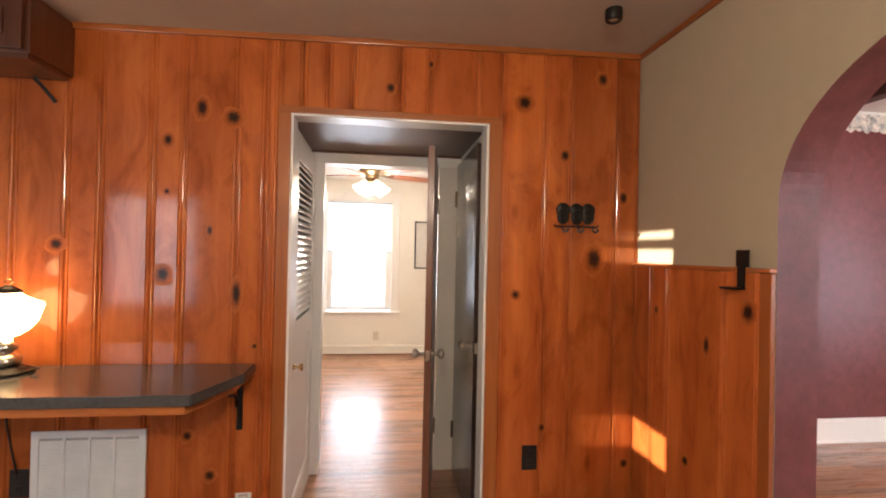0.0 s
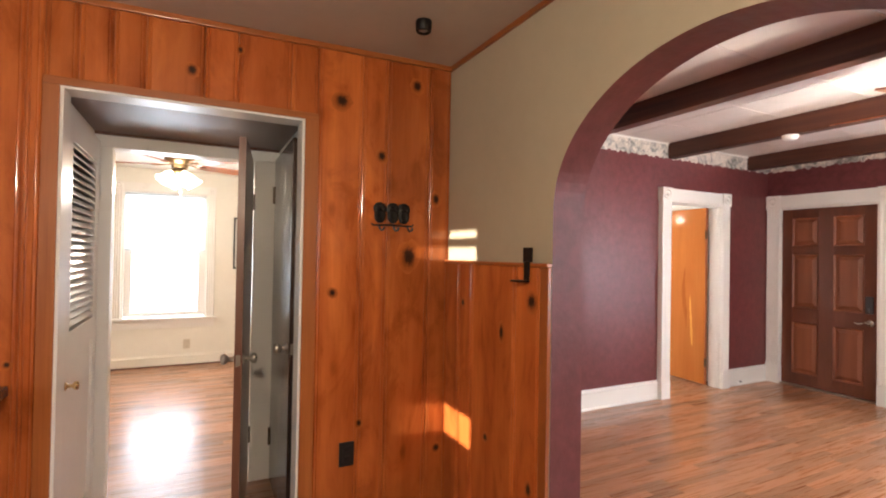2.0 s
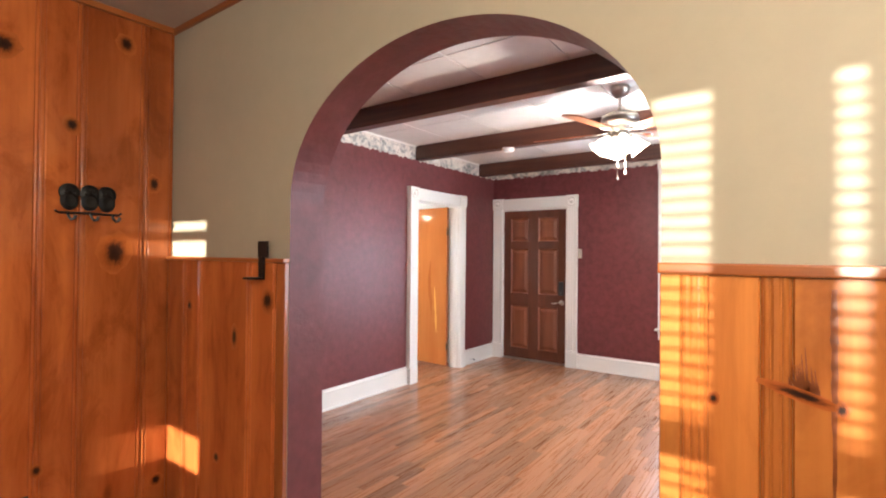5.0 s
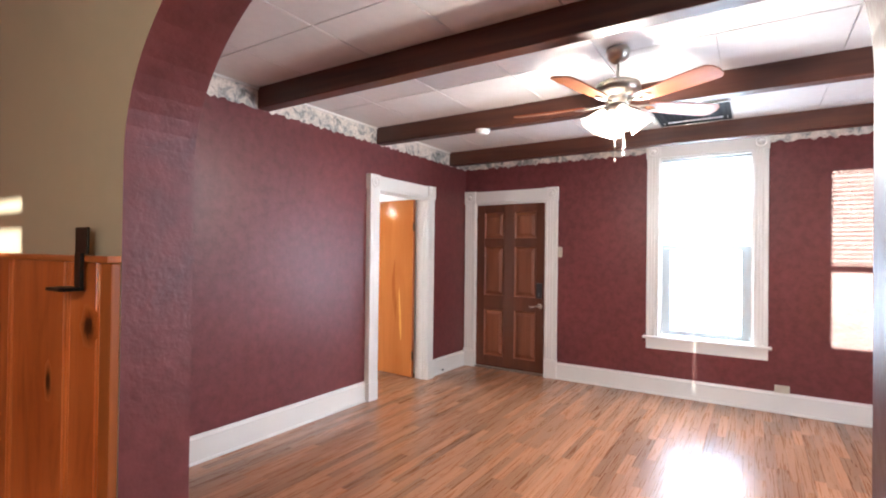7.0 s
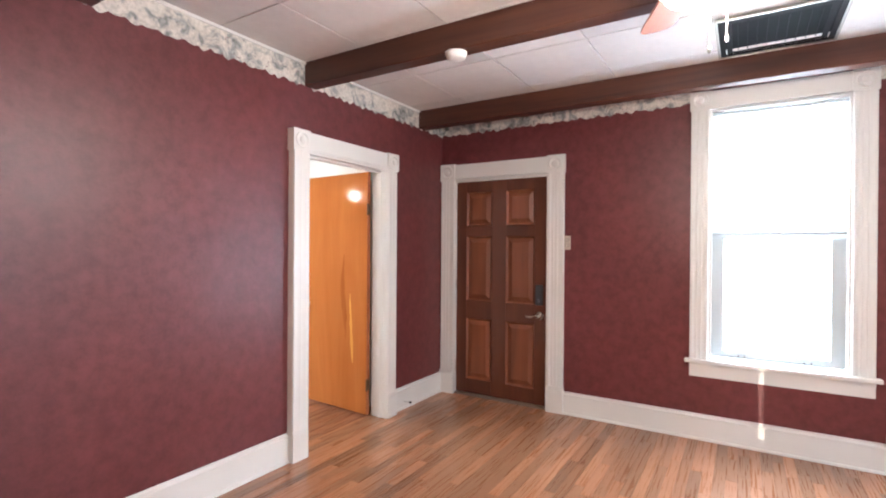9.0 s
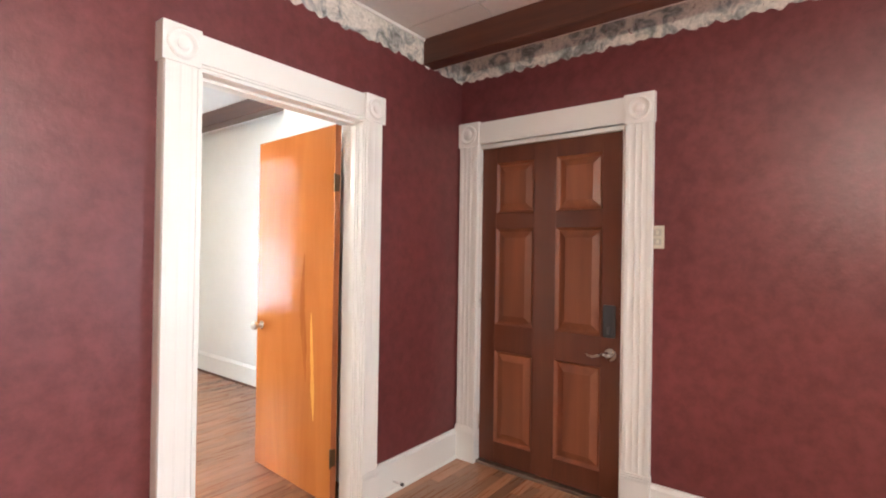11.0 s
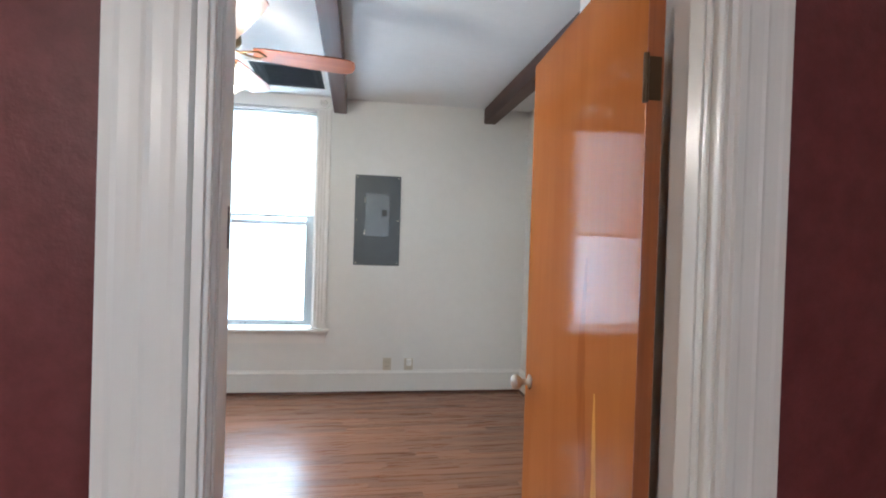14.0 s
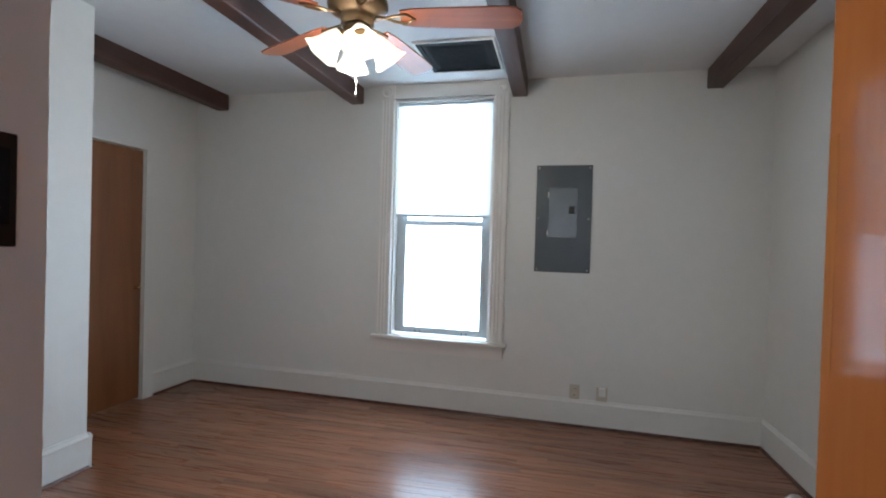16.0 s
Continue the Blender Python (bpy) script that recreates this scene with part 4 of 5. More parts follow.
back_panel = panelling("wall_panelling_back", "glossy orange knotty pine plank wall", (0, 0, 0))
edges_left = [-4.30, -4.10, -3.97, -3.75, -3.62, -3.40, -3.27, -3.06, -2.857, -2.650, -2.514, -2.303, -2.173, -1.944, -1.821, -1.765]
edges_right = [-0.716, -0.495, -0.360, -0.126, -0.001]
edges_top = [-1.765, -1.657, -1.542, -1.430, -1.210, -1.075, -0.843, -0.716]


def ceiling_at(x):
    return 2.463 + 0.0205 * x


for es in (edges_left, edges_right):
    for a, b in zip(es, es[1:]):
        pine_plank(back_panel, "y", a + 0.0005, b - 0.0005, 0, ceiling_at((a + b) / 2) - 0.012, 0.0, -1)
for a, b in zip(edges_top, edges_top[1:]):
    pine_plank(back_panel, "y", a + 0.0005, b - 0.0005, 2.105, ceiling_at((a + b) / 2) - 0.012, 0.0, -1)
part("door_trim", box(-1.766, -1.712, -0.008, 0.02, 0, 2.072, 0.003), PINE_TRIM_Z, back_panel)
part("door_trim", box(-0.780, -0.716, -0.008, 0.02, 0, 2.072, 0.003), PINE_TRIM_Z, back_panel)
part("door_trim", box(-1.766, -0.716, -0.008, 0.02, 2.072, 2.103, 0.003), PINE_TRIM, back_panel)
for a, b in ((-1.7125, -1.700), (-0.792, -0.7795)):
    part("door_edge", box(a, b, 0.0, 0.122, 0, 2.075, 0.002), TRIM, back_panel, "white painted jamb")
part("door_edge", box(-1.700, -0.792, 0.0, 0.122, 2.062, 2.075, 0.002), TRIM, back_panel, "white painted head")

wains = panelling("wall_wainscot_left", "knotty pine wainscot beside the arch", (0, 0, 0))
for a, b in zip([-0.815, -0.648, -0.290, -0.157], [-0.648, -0.290, -0.157, -0.0005]):
    pine_plank(wains, "x", a + 0.0005, b - 0.0005, 0, 1.396, -0.019, -1)
part("end_strip", box(-0.019, 0.0, -0.864, -0.815, 0, 1.396, 0.003), PINE_TRIM_Z, wains, "pale pine end strip")
part("cap", box(-0.028, 0.0, -0.866, 0.0, 1.397, 1.412, 0.003), PINE_TRIM_Y, wains)
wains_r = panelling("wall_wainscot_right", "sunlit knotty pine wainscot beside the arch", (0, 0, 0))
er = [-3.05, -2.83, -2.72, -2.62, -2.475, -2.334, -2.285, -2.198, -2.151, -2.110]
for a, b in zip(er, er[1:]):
    pine_plank(wains_r, "x", a + 0.0005, b - 0.0005, 0, 1.396, -0.019, -1, PINE_GOLD_LIT, b - a < 0.055 and b < -2.11)
part("cap", box(-0.030, 0.0, -3.05, -2.108, 1.397, 1.420, 0.004), PINE_TRIM_Y, wains_r)

for nm, bm in (("trim_crown_back", box(-4.3, 0.0, -0.018, 0.0, -0.026, 0.0, 0.003)),):
    for v in bm.verts:
        v.co.z += ceiling_at(v.co.x)
    structure(nm, bm, PINE_TRIM, "narrow pine ceiling moulding", "trim")
structure("trim_crown_arch", box(-0.016, 0.0, -3.05, -0.018, 2.439, 2.463, 0.003), PINE_TRIM_Y, "narrow pine ceiling moulding", "trim")


def knot(owner, axis, s, z, w, h, front, seed):
    """An oval knot set almost flush in a board."""
    rnd = random.Random(seed)
    bm = bmesh.new()
    n = 18
    lean = rnd.uniform(-0.4, 0.4)
    ring, mid = [], []
    for k in range(n):
        a = 2 * math.pi * k / n
        r = 1 + 0.12 * rnd.uniform(-1, 1)
        u, v = r * 1.8 * math.cos(a), r * 1.8 * math.sin(a)
        u, v = u + lean * v * 0.5, v
        ring.append((u, v))
    at = face_frame(axis, 0, -1)
    outer = [bm.verts.new(at(u, 0.0004, v)) for u, v in ring]
    inner = [bm.verts.new(at(u * 0.8, 0.0007, v * 0.8)) for u, v in ring]
    for k in range(n):
        bm.faces.new((outer[k], outer[(k + 1) % n], inner[(k + 1) % n], inner[k]))
    bm.faces.new(inner)
    ob = part("knot", bm, KNOT, owner)
    ob.scale = (1, w / 2, h / 2) if axis == "x" else (w / 2, 1, h / 2)
    ob.location = (front, s, z) if axis == "x" else (s, front, z)
    return ob


KNOTS_BACK = [(-2.10, 2.07, 0.045, 0.07), (-1.965, 2.035, 0.06, 0.055), (-0.606, 2.185, 0.06, 0.055), (-0.205, 2.325, 0.045, 0.05), (-0.395, 1.935, 0.038, 0.042),
              (-0.237, 1.425, 0.075, 0.10), (-2.685, 1.445, 0.05, 0.045), (-2.25, 1.32, 0.05, 0.06), (-0.085, 1.735, 0.035, 0.05), (-1.935, 1.235, 0.035, 0.10),
              (-2.24, 1.92, 0.032, 0.04), (-2.24, 1.69, 0.02, 0.02), (-1.26, 2.215, 0.035, 0.04), (-1.07, 2.34, 0.02, 0.025), (-0.635, 1.245, 0.03, 0.03),
              (-2.055, 1.52, 0.02, 0.035), (-0.49, 0.595, 0.025, 0.03), (-0.06, 0.405, 0.035, 0.035), (-1.85, 1.00, 0.02, 0.02), (-2.03, 0.42, 0.04, 0.04), (-2.13, 0.60, 0.035, 0.035)]
for i, (s, z, w, h) in enumerate(KNOTS_BACK):
    knot(back_panel, "y", s, z, w, h, 0.0, i)
for i, (s, z, w, h) in enumerate([(-0.765, 1.255, 0.05, 0.055), (-0.55, 1.10, 0.028, 0.06), (-0.20, 1.20, 0.025, 0.03), (-0.43, 0.60, 0.03, 0.03), (-0.76, 0.50, 0.03, 0.05)]):
    knot(wains, "x", s, z, w, h, -0.019, 40 + i)
for i, (s, z, w, h, tilt) in enumerate([(-2.209, 1.158, 0.012, 0.015, 0), (-2.346, 1.188, 0.076, 0.014, 15), (-2.403, 1.171, 0.013, 0.018, 0)]):
    knot(wains_r, "x", s, z, w, h, -0.019, 60 + i).rotation_euler.x = radians(tilt)


def stain(owner, points, front, wobble, seed):
    """A dark resin stain in the face of a board, with a feathered edge; points run up its axis: (along, height, half width)."""
    rnd = random.Random(seed)
    left, right = [], []
    for (s0, z0, w0), (s1, z1, w1) in zip(points, points[1:]):
        for k in range(8):
            f = k / 8
            c, z, w = s0 + (s1 - s0) * f, z0 + (z1 - z0) * f, w0 + (w1 - w0) * f
            left.append((c - w * (1 + wobble * rnd.uniform(-1, 1)), z))
            right.append((c + w * (1 + wobble * rnd.uniform(-1, 1)), z))
    bm = add_prism(bmesh.new(), left + right[::-1], 0.0002, 0.0006, lambda a, b, o: (front - o, a, b))
    return part("stain", bm, RESIN, owner, "dark resin stain")


plume = random.Random(8)
for k in range(16):
    s, top = -2.372 + 0.0027 * k, 1.215 + 0.08 * plume.random() * (1 - abs(k - 8) / 10)
    stain(wains_r, [(s, 1.192, 0.0022), (s + 0.002, (1.192 + top) / 2, 0.0016), (s + 0.004, top, 0.0003)], -0.019, 0.4, 30 + k)
stain(wains_r, [(-2.393, 0.98, 0.002), (-2.393, 1.17, 0.004), (-2.392, 1.29, 0.005), (-2.392, 1.39, 0.004)], -0.019, 0.3, 4)


# ---- kitchen things ----
def bar_counter():
    ob = thing("bar_counter", (-1.84, 0, 0), "grey laminate bar counter with a pine edge", "counter")
    outline = [(0.0, -0.008), (0.0, -0.20), (-0.10, -0.50), (-2.2, -0.50), (-2.2, -0.008)]
    bm = add_prism(bmesh.new(), outline, 0.885, 0.925, lambda a, b, s: (a, b, s))
    bmesh.ops.bevel(bm, geom=list(bm.edges), offset=0.004, segments=2, affect="EDGES")
    part("countertop", bm, STONE_TOP, ob, "dark grey laminate top")
    edge = [(-0.035, -0.01), (-0.035, -0.21), (-0.13, -0.475), (-2.2, -0.475), (-2.2, -0.01)]
    part("pine_edge", add_prism(bmesh.new(), edge, 0.850, 0.884, lambda a, b, s: (a, b, s)), PINE_TRIM, ob, "pine board under the top")
    bm = box(-0.075, -0.052, -0.022, -0.008, 0.63, 0.848, 0.002)
    add_box(bm, -0.075, -0.052, -0.20, -0.022, 0.836, 0.848)
    pts = [(-0.0635, -0.025 - 0.15 * (1 - math.cos(a)), 0.66 + 0.165 * math.sin(a)) for a in [k * math.pi / 2 / 10 for k in range(11)]]
    add_tube(bm, pts, 0.006, 8)
    curl = [(-0.0635, -0.06 + 0.024 * math.cos(a) * (1 - a / 9), 0.76 + 0.024 * math.sin(a) * (1 - a / 9)) for a in [k * 0.5 for k in range(15)]]
    add_tube(bm, curl, 0.005, 8)
    part("bracket", bm, BLACK_IRON, ob, "black scrolled iron bracket")
    return ob


bar_counter()


def table_lamp():
    ob = thing("table_lamp", (-2.765, -0.15, 0.925), "lit milk-glass table lamp with a ruffled shade on the bar counter", "table lamp")
    tray = part("base", lathe([(0, 0), (0.088, 0), (0.094, 0.006), (0.090, 0.012), (0.074, 0.010), (0.066, 0.020), (0.040, 0.034), (0, 0.036)], 28), BLACK_IRON, ob, "dark metal tray foot", True)
    part("handle", tube([(0.085, 0.0, 0.010), (0.105, 0.012, 0.016), (0.120, 0.0, 0.018), (0.105, -0.012, 0.016), (0.085, 0.0, 0.010)], 0.004, 8), BLACK_IRON, tray)
    part("font", lathe([(0.040, 0.033), (0.052, 0.045), (0.048, 0.064), (0.028, 0.078), (0.020, 0.084), (0.036, 0.096), (0.036, 0.112), (0.022, 0.124), (0.020, 0.150), (0, 0.151)], 28), NICKEL, ob, "polished metal font", True)
    bm = bmesh.new()
    n = 64
    rings = []
    for z, r, ruff in ((0.150, 0.040, 0), (0.172, 0.072, 0), (0.205, 0.098, 0.0), (0.238, 0.106, 0.003), (0.268, 0.110, 0.009), (0.280, 0.104, 0.009), (0.292, 0.080, 0.003), (0.316, 0.046, 0), (0.328, 0.034, 0)):
        rings.append([bm.verts.new(((r + ruff * math.cos(9 * 2 * math.pi * k / n)) * math.cos(2 * math.pi * k / n), (r + ruff * math.cos(9 * 2 * math.pi * k / n)) * math.sin(2 * math.pi * k / n), z)) for k in range(n)])
    for a, b in zip(rings, rings[1:]):
        for k in range(n):
            bm.faces.new((a[k], a[(k + 1) % n], b[(k + 1) % n], b[k]))
    part("shade", bm, LAMP_GLOW, ob, "glowing milk-glass shade", True)
    part("cap", lathe([(0, 0.326), (0.046, 0.322), (0.048, 0.328), (0.030, 0.342), (0.012, 0.350), (0, 0.351)], 24), BLACK_IRON, ob, "dark cap", True)
    part("ring", tube([(0.014 * math.cos(k * 0.6), 0, 0.362 + 0.014 * math.sin(k * 0.6)) for k in range(11)], 0.0028, 6), BRASS, ob, "small brass lifting ring", True)
    return ob


table_lamp()
bulb_light("table_lamp_bulb", (-2.765, -0.15, 1.34), 0.25, (1.0, 0.62, 0.28), 0.04)


def wall_cabinet():
    ob = thing("wall_cabinet", (-2.632, 0, 2.15), "dark stained wooden wall cabinet under the ceiling", "cabinet")
    top = ceiling_at(-2.8) - 2.15 - 0.004
    bm = box(-1.2, 0, -0.27, -0.001, 0.02, top, 0.003)
    part("body", bm, CABINET, ob)
    part("bottom_rail", box(-1.2, -0.01, -0.265, -0.02, 0.0, 0.02), CABINET, ob)
    for k in range(2):
        door = part("door", box(-0.59 - 0.6 * k, -0.02 - 0.6 * k, -0.289, -0.271, 0.03, top - 0.02, 0.003), CABINET, ob)
        part("door_panel", box(-0.53 - 0.6 * k, -0.08 - 0.6 * k, -0.294, -0.288, 0.08, top - 0.07, 0.004), CABINET, door)
    bm = tube([(-0.06, -0.014, -0.095), (-0.09, -0.03, -0.05), (-0.12, -0.06, -0.004)], 0.008, 8)
    part("bracket", bm, BLACK_IRON, ob, "dark iron bracket")
    return ob


wall_cabinet()


def return_grille():
    ob = thing("air_return_grille", (-2.525, 0, 0.12), "white metal louvred air return grille in a pine wall", "vent")
    W, Hh = 0.23, 0.52
    bm = bmesh.new()
    for x0, x1, z0, z1 in ((-W, W, 0, 0.03), (-W, W, Hh - 0.03, Hh), (-W, -W + 0.03, 0.03, Hh - 0.03), (W - 0.03, W, 0.03, Hh - 0.03)):
        add_box(bm, x0, x1, -0.012, -0.0005, z0, z1, 0.002)
    part("frame", bm, GRILLE, ob)
    part("backing", box(-W + 0.03, W - 0.03, -0.003, -0.0006, 0.03, Hh - 0.03), plain("grille_shadow", (0.35, 0.36, 0.38), 0.6), ob)
    z = 0.036
    while z < Hh - 0.036:
        part("louvre", add_prism(bmesh.new(), [(-0.003, z), (-0.011, z - 0.006), (-0.0115, z - 0.004), (-0.003, z + 0.003)], -W + 0.03, W - 0.03, lambda a, b, s: (s, a, b)), GRILLE, ob)
        z += 0.0125
    for k in range(1, 4):
        x = -W + 0.03 + (2 * W - 0.06) * k / 4
        part("mullion", box(x - 0.004, x + 0.004, -0.0125, -0.003, 0.03, Hh - 0.03), GRILLE, ob)
    return ob


return_grille()


def wall_plate(name, place, axis, out, w, h, mat, label, kind="outlet", category="outlet"):
    """A cover plate on a wall. axis: the wall's normal."""
    ob = thing(name, place, label, category)
    at = face_frame(axis, 0, out)
    def b(a0, a1, o0, o1, z0, z1, bev=0.0):
        p, q = at(a0, o0, z0), at(a1, o1, z1)
        return box(p[0], q[0], p[1], q[1], p[2], q[2], bev)
    part("plate", b(-w / 2, w / 2, 0.0005, 0.006, -h / 2, h / 2, 0.002), mat, ob)
    if kind == "outlet":
        for z in (-h * 0.2, h * 0.2):
            rec = part("receptacle", b(-w * 0.22, w * 0.22, 0.005, 0.0085, z - h * 0.13, z + h * 0.13, 0.001), mat, ob)
            for s in (-0.006, 0.006):
                part("slot", b(s - 0.0012, s + 0.0012, 0.0082, 0.0088, z - 0.004, z + 0.006), SLOT, rec)
    elif kind == "switch":
        for z in (-h * 0.2, h * 0.2):
            part("toggle", b(-0.006, 0.006, 0.005, 0.014, z - 0.010, z + 0.010, 0.002), mat, ob)
            part("surround", b(-w * 0.3, w * 0.3, 0.005, 0.0068, z - 0.016, z + 0.016), plain("ivory_shadow", (0.45, 0.42, 0.35), 0.5), ob)
    elif kind == "plug":
        part("plug", b(-w * 0.28, w * 0.30, 0.006, 0.035, -h * 0.05, h * 0.48, 0.006), WHITE_PLASTIC, ob, "white plug-in adapter")
    return ob


wall_plate("wall_outlet", (-0.55, 0, 0.453), "y", -1, 0.075, 0.118, BLACK_PLASTIC, "black outlet plate on the pine planks")
wall_plate("wall_outlet", (-2.80, 0, 0.42), "y", -1, 0.075, 0.12, BLACK_PLASTIC, "black outlet plate beside the air grille")
wall_plate("wall_outlet", (-1.882, 0, 0.285), "y", -1, 0.07, 0.11, WHITE_PLASTIC, "white outlet with a night light on the pine wall", "plug")
tagged(link_mesh("lamp_cord", tube([(-2.86, -0.012, 0.90), (-2.87, -0.006, 0.80), (-2.855, -0.006, 0.68), (-2.83, -0.006, 0.55), (-2.805, -0.012, 0.46)], 0.004, 6), BLACK_PLASTIC, None, "", True), "thin black lamp cord running to the outlet", "cord")


def owl_hook():
    """Iron rack: three round-headed owls over a bar with three hooks."""
    ob = thing("coat_hook", (-0.333, 0, 1.588), "black cast-iron hook rack shaped as three owls", "coat hook")
    for k, (x, s) in enumerate(((-0.068, 1.1), (0.002, 1.0), (0.062, 1.0))):
        bm = bmesh.new()
        add_lathe(bm, [(0, 0.004), (0.020, 0.008), (0.034, 0.003), (0.036, -0.003)], 20, pose(x, -0.006, 0.078, 90, 0, 0))
        add_lathe(bm, [(0, 0.009), (0.018, 0.012), (0.030, 0.004), (0.031, -0.003)], 20, pose(x, -0.006, 0.045, 90, 0, 0) @ Matrix.Diagonal((1.0, 1.25, 1, 1)))
        for e in (-0.013, 0.013):
            add_lathe(bm, [(0, 0.008), (0.006, 0.006), (0.009, 0.0)], 12, pose(x + e, -0.010, 0.083, 90, 0, 0))
        part("owl", bm, BLACK_IRON, ob)
    part("bar", tube([(-0.115, -0.010, 0.004), (-0.105, -0.010, -0.004), (0, -0.010, -0.002), (0.105, -0.010, -0.004), (0.115, -0.010, 0.006)], 0.0045, 8), BLACK_IRON, ob)
    for x in (-0.075, 0.003, 0.080):
        pts = [(x, -0.010, 0.0), (x + 0.003, -0.014, -0.018), (x + 0.008, -0.026, -0.031), (x + 0.014, -0.038, -0.028), (x + 0.018, -0.042, -0.014)]
        part("hook", tube(pts, [0.005, 0.005, 0.005, 0.0055, 0.007], 8), BLACK_IRON, ob)
    return ob


owl_hook()


def wall_bracket():
    ob = thing("iron_bracket", (0, -0.745, 1.34), "black iron shelf bracket on the wainscot cap", "bracket")
    part("plate", box(-0.030, -0.024, -0.030, 0.030, 0.075, 0.135, 0.002), BLACK_IRON, ob)
    part("stem", box(-0.036, -0.028, -0.016, 0.016, 0.0, 0.078, 0.002), BLACK_IRON, ob)
    part("foot", box(-0.075, -0.028, -0.018, 0.055, -0.006, 0.002, 0.002), BLACK_IRON, ob)
    return ob


wall_bracket()


def spot_light():
    z = ceiling_at(-0.365)
    ob = thing("ceiling_spotlight", (-0.365, -0.425, z), "small black gimbal ceiling spotlight, unlit", "ceiling light")
    part("rim", lathe([(0.034, 0.0), (0.036, -0.012), (0.034, -0.045), (0.028, -0.05), (0.024, -0.046), (0.024, -0.012), (0, -0.012)], 24), BLACK_IRON, ob, "", True)
    part("bulb_face", lathe([(0, -0.043), (0.018, -0.042), (0.024, -0.036)], 20), plain("spot_lens", (0.6, 0.58, 0.54), 0.2), ob, "pale lens", True)
    return ob


spot_light()


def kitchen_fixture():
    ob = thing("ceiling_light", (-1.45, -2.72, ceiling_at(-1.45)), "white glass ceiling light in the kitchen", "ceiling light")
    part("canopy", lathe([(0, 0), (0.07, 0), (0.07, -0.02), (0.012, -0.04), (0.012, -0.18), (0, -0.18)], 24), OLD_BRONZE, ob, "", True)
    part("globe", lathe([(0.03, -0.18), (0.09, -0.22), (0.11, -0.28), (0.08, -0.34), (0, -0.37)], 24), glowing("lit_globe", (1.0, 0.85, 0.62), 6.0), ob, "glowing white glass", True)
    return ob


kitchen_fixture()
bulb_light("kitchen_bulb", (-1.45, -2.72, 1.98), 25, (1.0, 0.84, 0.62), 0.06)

# blind and sun-blocking panel in the west window of the kitchen
kb = thing("window_blind", (-4.36, 0, 0), "half-closed slatted blind in the kitchen window", "window blind")
for k in range(46):
    z = 0.57 + 0.0305 * k
    part("slat", add_prism(bmesh.new(), [(-0.010, z), (-0.009, z - 0.001), (0.010, z + 0.0145), (0.009, z + 0.0165)], -2.985, -2.61, lambda a, b, s: (a, s, b)), WHITE_PLASTIC, kb)
# unseen board added to part the incoming sun into two streaks
part("closed_panel", box(0.016, 0.022, -2.920, -2.720, 0.55, 1.98), WHITE_PLASTIC, kb)
part("rail", box(0.016, 0.03, -2.985, -2.61, 1.255, 1.325), WHITE_PLASTIC, kb)
db = thing("window_blind", (0.03, 0, 0), "slatted blind lowered half way in the dining window", "window blind")
for k in range(21):
    z = 1.62 + 0.039 * k
    part("slat", box(-0.012, 0.012, -4.05, -3.15, z, z + 0.014), WHITE_PLASTIC, db)
part("meeting_rail", box(0.0, 0.05, -4.05, -3.15, 1.545, 1.605), VINYL, db)


# ---- hall ----
def louvre_door():
    ob = thing("louvred_door", (-1.735, 0.13, 0), "white louvred closet door, closed, in the hall", "door")
    # local y runs along the leaf, x out of the wall
    W, Hh = 0.74, 2.03
    for a, b in ((0, 0.10), (W - 0.10, W)):
        part("stile", box(0, 0.028, a, b, 0.01, Hh, 0.002), WHITE_DOOR, ob)
    for za, zb in ((0.01, 0.17), (0.96, 1.08), (1.90, Hh)):
        part("rail", box(0, 0.028, 0.10, W - 0.10, za, zb, 0.002), WHITE_DOOR, ob)
    part("lower_panel", box(0.006, 0.018, 0.10, W - 0.10, 0.17, 0.96, 0.002), WHITE_DOOR, ob)
    z = 1.095
    while z < 1.885:
        part("slat", add_prism(bmesh.new(), [(0.001, z + 0.028), (0.004, z + 0.031), (0.027, z + 0.004), (0.024, z)], 0.10, W - 0.10, lambda a, b, s: (a, s, b)), WHITE_DOOR, ob)
        z += 0.034
    part("knob", lathe([(0, 0), (0.018, 0), (0.018, 0.004), (0.008, 0.007), (0.008, 0.025), (0.018, 0.034), (0.018, 0.045), (0, 0.05)], 18, pose(0.028, 0.055, 0.86, 0, 90, 0)), BRASS, ob, "small brass knob", True)
    for z in (0.3, 1.75):
        part("hinge", box(0.026, 0.031, W - 0.008, W + 0.02, z - 0.045, z + 0.045), WHITE_DOOR, ob)
    return ob


louvre_door()
hc = thing("door_3", (0, 0, 0), "white painted inner doorway casing in the hall", "doorway", kind="structure")
for a, b in ((-1.74, -1.655), (-0.910, -0.765)):
    part("upright", box(a, b, 0.912, 0.9295, 0, 2.007, 0.003), TRIM, hc)
part("head_board", box(-1.74, -0.765, 0.910, 0.9295, 2.007, 2.075, 0.003), TRIM, hc)
part("hall_trim", box(-1.74, -0.765, 0.895, 0.9295, 2.076, 2.087, 0.002), RED_LEAF, hc, "brown ceiling moulding")
slab_door("open_door", (-0.950, 0.905, 0), -98.5, 0.70, 2.0, 0.035, RED_LEAF, "open reddish-brown door seen edge-on in the hall", 0.905, NICKEL, (0.30, 1.75))
slab_door("open_door", (-0.790, 0.895, 0), -91.0, 0.72, 2.02, 0.035, DARK_LEAF, "open dark glossy door folded against the hall wall", 0.95, NICKEL, (0.30, 1.75))

